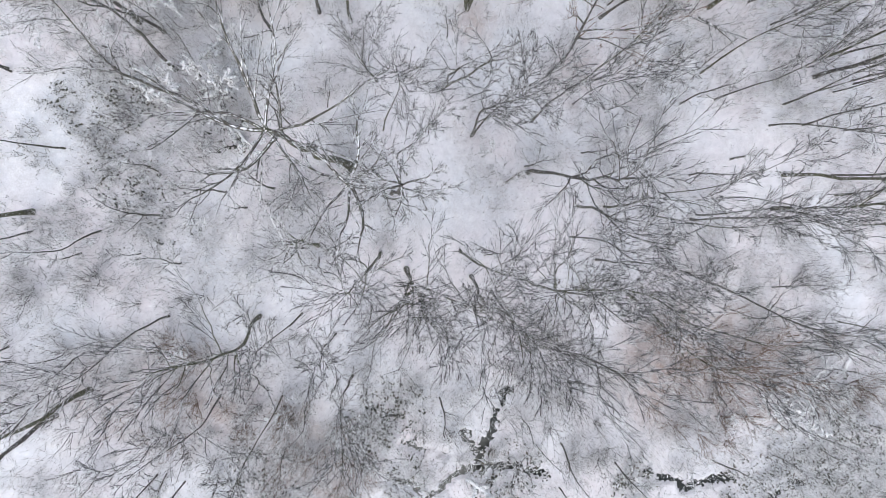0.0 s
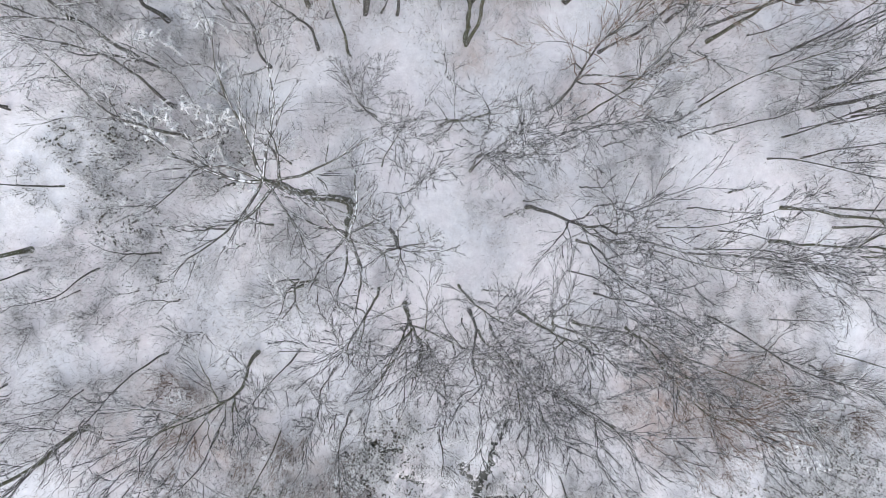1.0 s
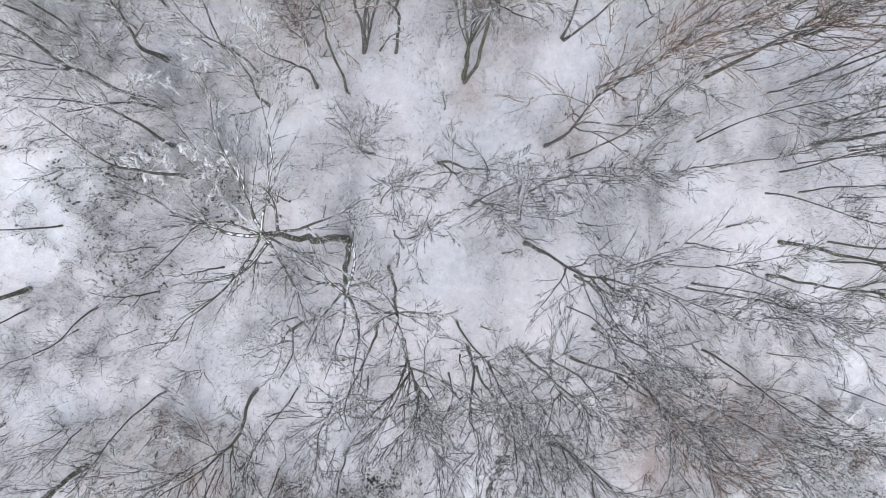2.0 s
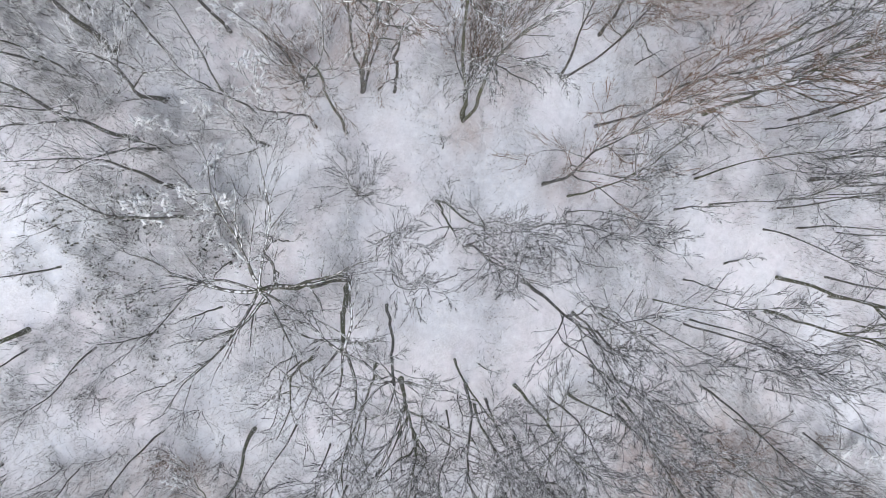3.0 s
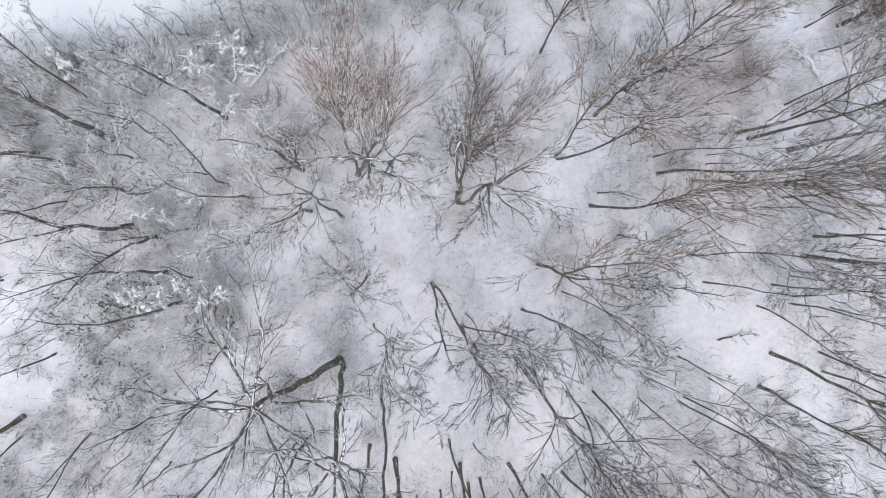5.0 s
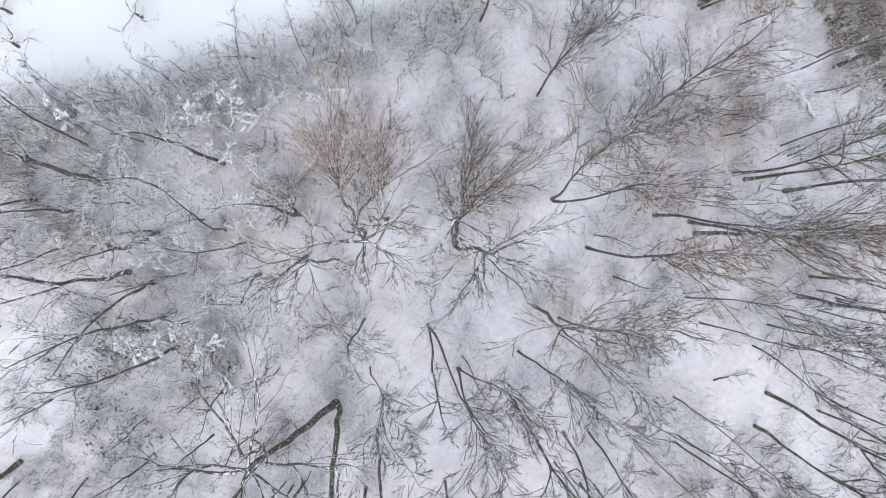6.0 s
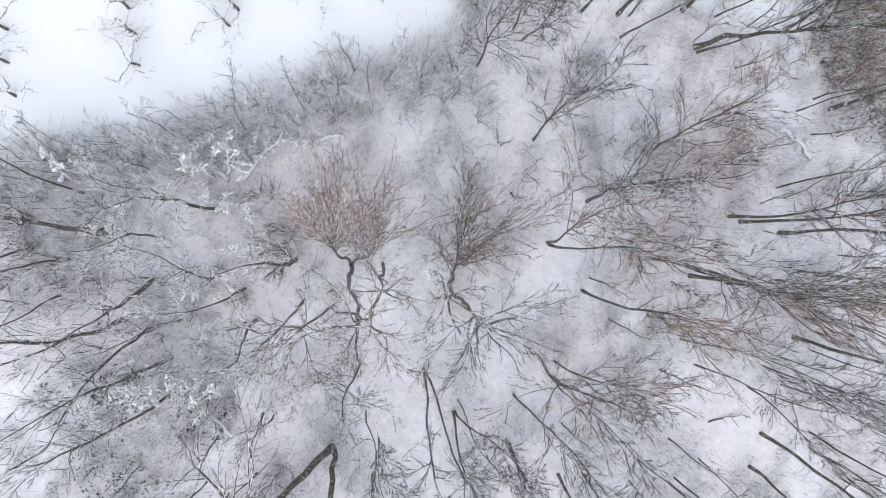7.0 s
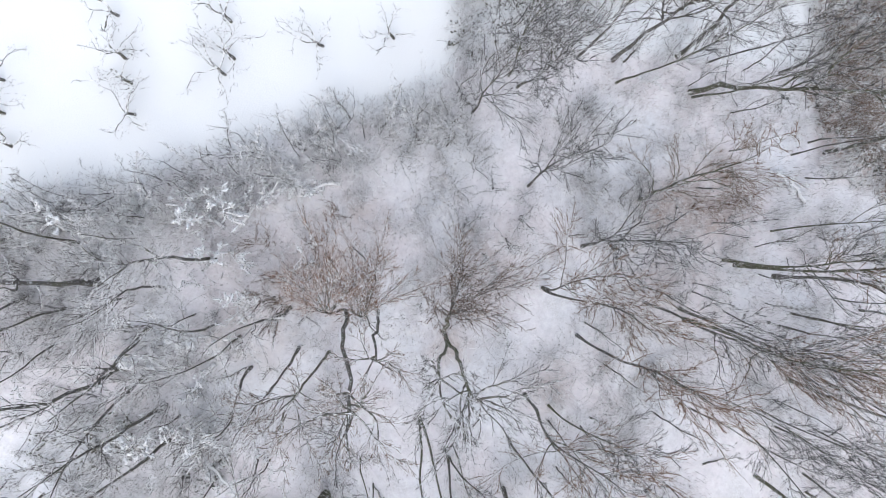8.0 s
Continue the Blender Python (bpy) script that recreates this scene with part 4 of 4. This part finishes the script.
for x, y, turn, size in STAR_SHRUBS:
    plant(GREY_SHRUBS[int(turn) % 5], x, y, turn, size, "shrub", "large bare shrub with stems spreading from one foot", "woodland shrubs")

# the hedge along the field
r = random.Random(5)
for i in range(26):
    x = -30 + 37 * (i + r.random()) / 26
    seed += 1
    tree("sapling" if i % 3 else "frosted", [(x, float(edge_of_field(x)) - r.uniform(1.6, 5.0), r.uniform(4.5, 7.0), 0.05, r.gauss(0, 0.12), r.gauss(0.1, 0.12))], seed, "small bare tree growing out of the hedge", "hedge trees", BARK, "hedge_tree")
for i in range(125):
    x = -31 + 39 * (i + r.random()) / 125
    y = float(edge_of_field(x)) - 2.0 - 4.8 * r.random() ** 1.4
    plant(r.choice(HEDGE_SHRUBS), x, y, r.uniform(0, 360), r.uniform(0.7, 1.15), "hedge_shrub", "bare frosted shrub in the hedge beside the field", "field hedge")
for i in range(24):
    y = 40.5 + 11 * (i + r.random()) / 24
    plant(r.choice(HEDGE_SHRUBS), 7.4 + 2.5 * r.random(), y, r.uniform(0, 360), r.uniform(0.7, 1.1), "hedge_shrub", "bare frosted shrub in the hedge beside the field", "field hedge")


def fallen(x0, y0, x1, y1, material, label, seed, thick, lift):
    rng = np.random.RandomState(seed)
    t = np.linspace(0, 1, 7)
    length = math.hypot(x1 - x0, y1 - y0)
    px, py = x0 + (x1 - x0) * t, y0 + (y1 - y0) * t
    side = np.cumsum(rng.randn(7)) * 0.03 * length
    px, py = px - side * (y1 - y0) / length, py + side * (x1 - x0) / length
    line = np.stack([px, py, lie(px, py) + thick * 0.6 + lift * t ** 1.3], 1)
    rad = thick * (1 - 0.75 * t)
    P2, R2, L2 = spawn(rng, line[None], rad[None], np.array([length]), 9, 0.2, 1.0, (25, 70), 0.4, 4, 0.02, 0.15, 0.7, 0.3)
    P3, R3, L3 = spawn(rng, P2, R2, L2, 5, 0.2, 1.0, (25, 65), 0.5, 3, 0.02, 0.15, 0.8, 0.3)
    root = tagged(new("fallen_branch"), label, "branch", "fallen branches")
    for nm, pieces in (("stem", [tubes(line[None], rad[None], 6)]), ("side_branch", [tubes(P2, np.maximum(R2, 0.015), 4), tubes(P3, np.maximum(R3, 0.01), 3)])):
        new(nm, wood(nm, pieces, material)).parent = root
    if material is LADEN:
        along = np.concatenate([line, line, P2[:, 1:].reshape(-1, 3), P2[:, 1:3].reshape(-1, 3), P3[::2, 1]])
        along = np.concatenate([along] * 2) + rng.randn(2 * len(along), 3) * np.array([0.09, 0.09, 0.03])
        tagged(new("snow", wood("snow", [lumps(rng, along, 0.1)], CLUMPED)), kind="stuff").parent = root
    return root


for i, (x0, y0, x1, y1) in enumerate(LADEN_BRANCHES):
    fallen(x0, y0, x1, y1, LADEN, "fallen branch thickly covered with snow", 300 + i, 0.19, 0.9)
for i, (x0, y0, x1, y1) in enumerate(FALLEN_BRANCHES):
    fallen(x0, y0, x1, y1, BARK, "dark fallen branch lying on the snow", 330 + i, 0.09, 0.3)


# ---- brash: twigs, stems and leaf stalks lying and standing in the snow ----
def brash(name, count, lo, hi, tilt, radius, material, label, seed, clump=0.55, bent=False, shift=0.0):
    rng = np.random.RandomState(seed)
    x = rng.uniform(-33, 52, count * 3)
    y = rng.uniform(-28, 53, count * 3)
    patch = np.sin(0.41 * x + shift + 1.7 * np.sin(0.23 * y + shift)) * np.sin(0.37 * y + 1.1 * np.sin(0.31 * x + 2 - shift)) + 0.6 * np.sin(1.3 * x + 2 * np.sin(0.9 * y)) * np.sin(1.1 * y)
    out = np.zeros(len(x), bool)
    for gx, gy, gr in GLADES:
        out |= np.hypot(x - gx, y - gy) < gr * rng.uniform(0.6, 1.2, len(x))
    keep = ~out & (patch > rng.uniform(-1.2, 1.0, len(x)) * clump) & ((y < edge_of_field(x) - 0.3) | (x > 8.5)) & (channel(x, y) < -0.1)
    x, y = x[keep][:count], y[keep][:count]
    a, e, L = rng.uniform(0, 6.283, len(x)), np.radians(rng.uniform(tilt[0], tilt[1], len(x))), rng.uniform(lo, hi, len(x))
    p = np.stack([x, y, lie(x, y) + 0.01], 1)
    d = np.stack([np.cos(a) * np.cos(e), np.sin(a) * np.cos(e), np.sin(e)], 1)
    q = p + d * (L * 0.5)[:, None]
    d2 = unit(d + 0.25 * rng.randn(len(x), 3) * np.array([1, 1, 0.3]))
    P = np.stack([p, q, q + d2 * (L * 0.5)[:, None]], 1)
    R = radius * rng.uniform(0.7, 1.4, len(x))[:, None] * np.array([1.0, 0.8, 0.3])
    me = wood(name, [tubes(P, R, 3, True)] if bent else [spikes(P[:, [0, 2]], R[:, 0])], material)
    return tagged(new(name, me), label, "undergrowth", kind="stuff")


def brambles(name, clumps, canes, material, label, seed):
    """Arching canes in clumps."""
    rng = np.random.RandomState(seed)
    x, y = rng.uniform(-33, 50, clumps * 4), rng.uniform(-27, 50, clumps * 4)
    patch = np.sin(0.33 * x + 2.1 * np.sin(0.19 * y + 1)) * np.sin(0.29 * y + 1.4 * np.sin(0.21 * x))
    keep = (patch > rng.uniform(-0.9, 0.6, len(x))) & ((y < edge_of_field(x) - 0.6) | (x > 8.5)) & (channel(x, y) < -0.3)
    for gx, gy, gr in GLADES:
        keep &= np.hypot(x - gx, y - gy) > gr
    x, y = np.repeat(x[keep][:clumps], canes), np.repeat(y[keep][:clumps], canes)
    n = len(x)
    x, y = x + rng.randn(n) * 0.35, y + rng.randn(n) * 0.35
    a, L = rng.uniform(0, 6.283, n), rng.uniform(0.7, 2.2, n)
    rise = L * rng.uniform(0.25, 0.6, n)
    p = np.stack([x, y, lie(x, y) - 0.03], 1)
    flat = np.stack([np.cos(a), np.sin(a), np.zeros(n)], 1)
    P = np.stack([p, p + flat * (0.4 * L)[:, None] + np.array([0, 0, 1.0]) * rise[:, None], p + flat * (0.85 * L)[:, None] + np.array([0, 0, 1.0]) * (0.7 * rise)[:, None] + rng.randn(n, 3) * 0.1], 1)
    P2, R2, L2 = spawn(rng, P, np.full((n, 3), 0.02), L, 2, 0.3, 0.95, (30, 80), 0.45, 2, 0.05, 0.2, 0.8)
    me = wood(name, [tubes(P, np.full((n, 3), 0.017), 3, True), spikes(P2, np.full(len(P2), 0.015))], material)
    return tagged(new(name, me), label, "undergrowth", kind="stuff")


brambles("brambles", 1000, 12, FROST, "snow-dusted arching brambles on the woodland floor", 40)
brambles("dead_brambles", 380, 10, DUSTED, "bare grey bramble canes in the snow", 41)
brash("fallen_twigs", 4500, 0.3, 1.3, (2, 16), 0.010, DUSTED, "scattered twigs lying on the snow", 7, 0.3, True)
brash("dead_stalks", 9000, 0.4, 1.4, (35, 85), 0.012, STEM, "pale dead stalks standing in the snow", 8)
brash("snowy_stalks", 26000, 0.4, 1.3, (15, 80), 0.020, FROST, "snow-covered stalks and brambles", 9)
brash("sapling_stems", 9000, 1.0, 3.6, (65, 88), 0.012, DUSTED, "thin young stems standing in the snow", 10)


brash("young_shoots", 17000, 0.8, 2.4, (58, 87), 0.011, MAUVE, "dense thin young shoots standing in the snow", 12, 0.9, shift=1.9)
brash("ruddy_shoots", 6500, 0.7, 2.0, (50, 86), 0.011, RUDDY, "reddish thin shoots standing in the snow", 13, 0.5, shift=4.1)


def tussocks(name, zones, seed):
    """Tufts of stiff blades furred with snow."""
    rng = np.random.RandomState(seed)
    xs, ys = [], []
    for cx, cy, rad, count in zones:
        a, d = rng.uniform(0, 6.283, count // 2), rad * 1.15 * np.sqrt(rng.rand(count // 2))
        xs.append(cx + d * np.cos(a))
        ys.append(cy + d * np.sin(a))
    x, y = np.repeat(np.concatenate(xs), 8), np.repeat(np.concatenate(ys), 8)
    keep = channel(x, y) < -0.25
    x, y = x[keep], y[keep]
    n = len(x)
    a, e, L = rng.uniform(0, 6.283, n), np.radians(rng.uniform(25, 80, n)), rng.uniform(0.45, 1.1, n)
    p = np.stack([x + 0.08 * np.cos(a), y + 0.08 * np.sin(a), lie(x, y) - 0.02], 1)
    q = p + np.stack([np.cos(a) * np.cos(e), np.sin(a) * np.cos(e), np.sin(e)], 1) * L[:, None]
    tagged(new(name, wood(name, [spikes(np.stack([p, q], 1), rng.uniform(0.018, 0.04, n))], LADEN)), "stiff tufts of grass furred with snow", "grass", kind="stuff")


tussocks("snowy_tussocks", LEAFY, 61)


def leafy(name, zones, seed):
    """Low evergreen bramble leaves, and the snow lying on them."""
    rng = np.random.RandomState(seed)
    xs, ys = [], []
    for cx, cy, rad, count in zones:
        a, d = rng.uniform(0, 6.283, count), rad * np.sqrt(rng.rand(count)) * rng.uniform(0.8, 1.25, count)
        xs.append(cx + d * np.cos(a))
        ys.append(cy + d * np.sin(a))
    x, y = np.concatenate(xs), np.concatenate(ys)
    # they grow along the canes, in tufts
    a, d = rng.uniform(0, 6.283, len(x)), rng.uniform(0, 0.55, (5, len(x)))
    x, y = np.concatenate([x + d[i] * np.cos(a) for i in range(5)]), np.concatenate([y + d[i] * np.sin(a) for i in range(5)])
    tuft = np.sin(1.9 * x + 2.3 * np.sin(1.3 * y)) * np.sin(1.7 * y + 1.8 * np.sin(1.1 * x)) > rng.uniform(-0.6, 0.9, len(x))
    x, y = x[tuft], y[tuft]
    n = len(x)
    leaf = np.array([(0, 0, 0), (0.5, 0.32, 0.12), (1, 0, -0.05), (0.5, -0.32, 0.12)])
    a, k = rng.uniform(0, 6.283, n)[:, None], rng.uniform(0.12, 0.3, n)[:, None]
    z = lie(x, y) + rng.uniform(0.02, 0.5, n)
    u, v = leaf[None, :, 0], leaf[None, :, 1]
    tilt = rng.uniform(-0.7, 0.7, n)[:, None]
    V = np.stack([x[:, None] + k * (np.cos(a) * u - np.sin(a) * v), y[:, None] + k * (np.sin(a) * u + np.cos(a) * v), z[:, None] + k * (leaf[None, :, 2] + tilt * u)], -1).reshape(-1, 3)
    b = (np.arange(n) * 4)[:, None]
    F = np.concatenate([b + np.array([[0, 1, 2]]), b + np.array([[0, 2, 3]])])
    tagged(new(name, wood(name, [(V, F)], LEAF)), "dark bramble leaves showing under the snow", "undergrowth", kind="stuff")
    m = n * 2 // 3
    P = np.stack([x, y, z + 0.08], 1)[rng.permutation(n)[:m]] + rng.randn(m, 3) * np.array([0.25, 0.25, 0.05])
    tagged(new("snow_on_leaves", wood("snow_on_leaves", [lumps(rng, P, 0.062)], CLUMPED)), "small heaps of snow on low brambles", "snow", kind="stuff")


leafy("bramble_leaves", LEAFY, 60)
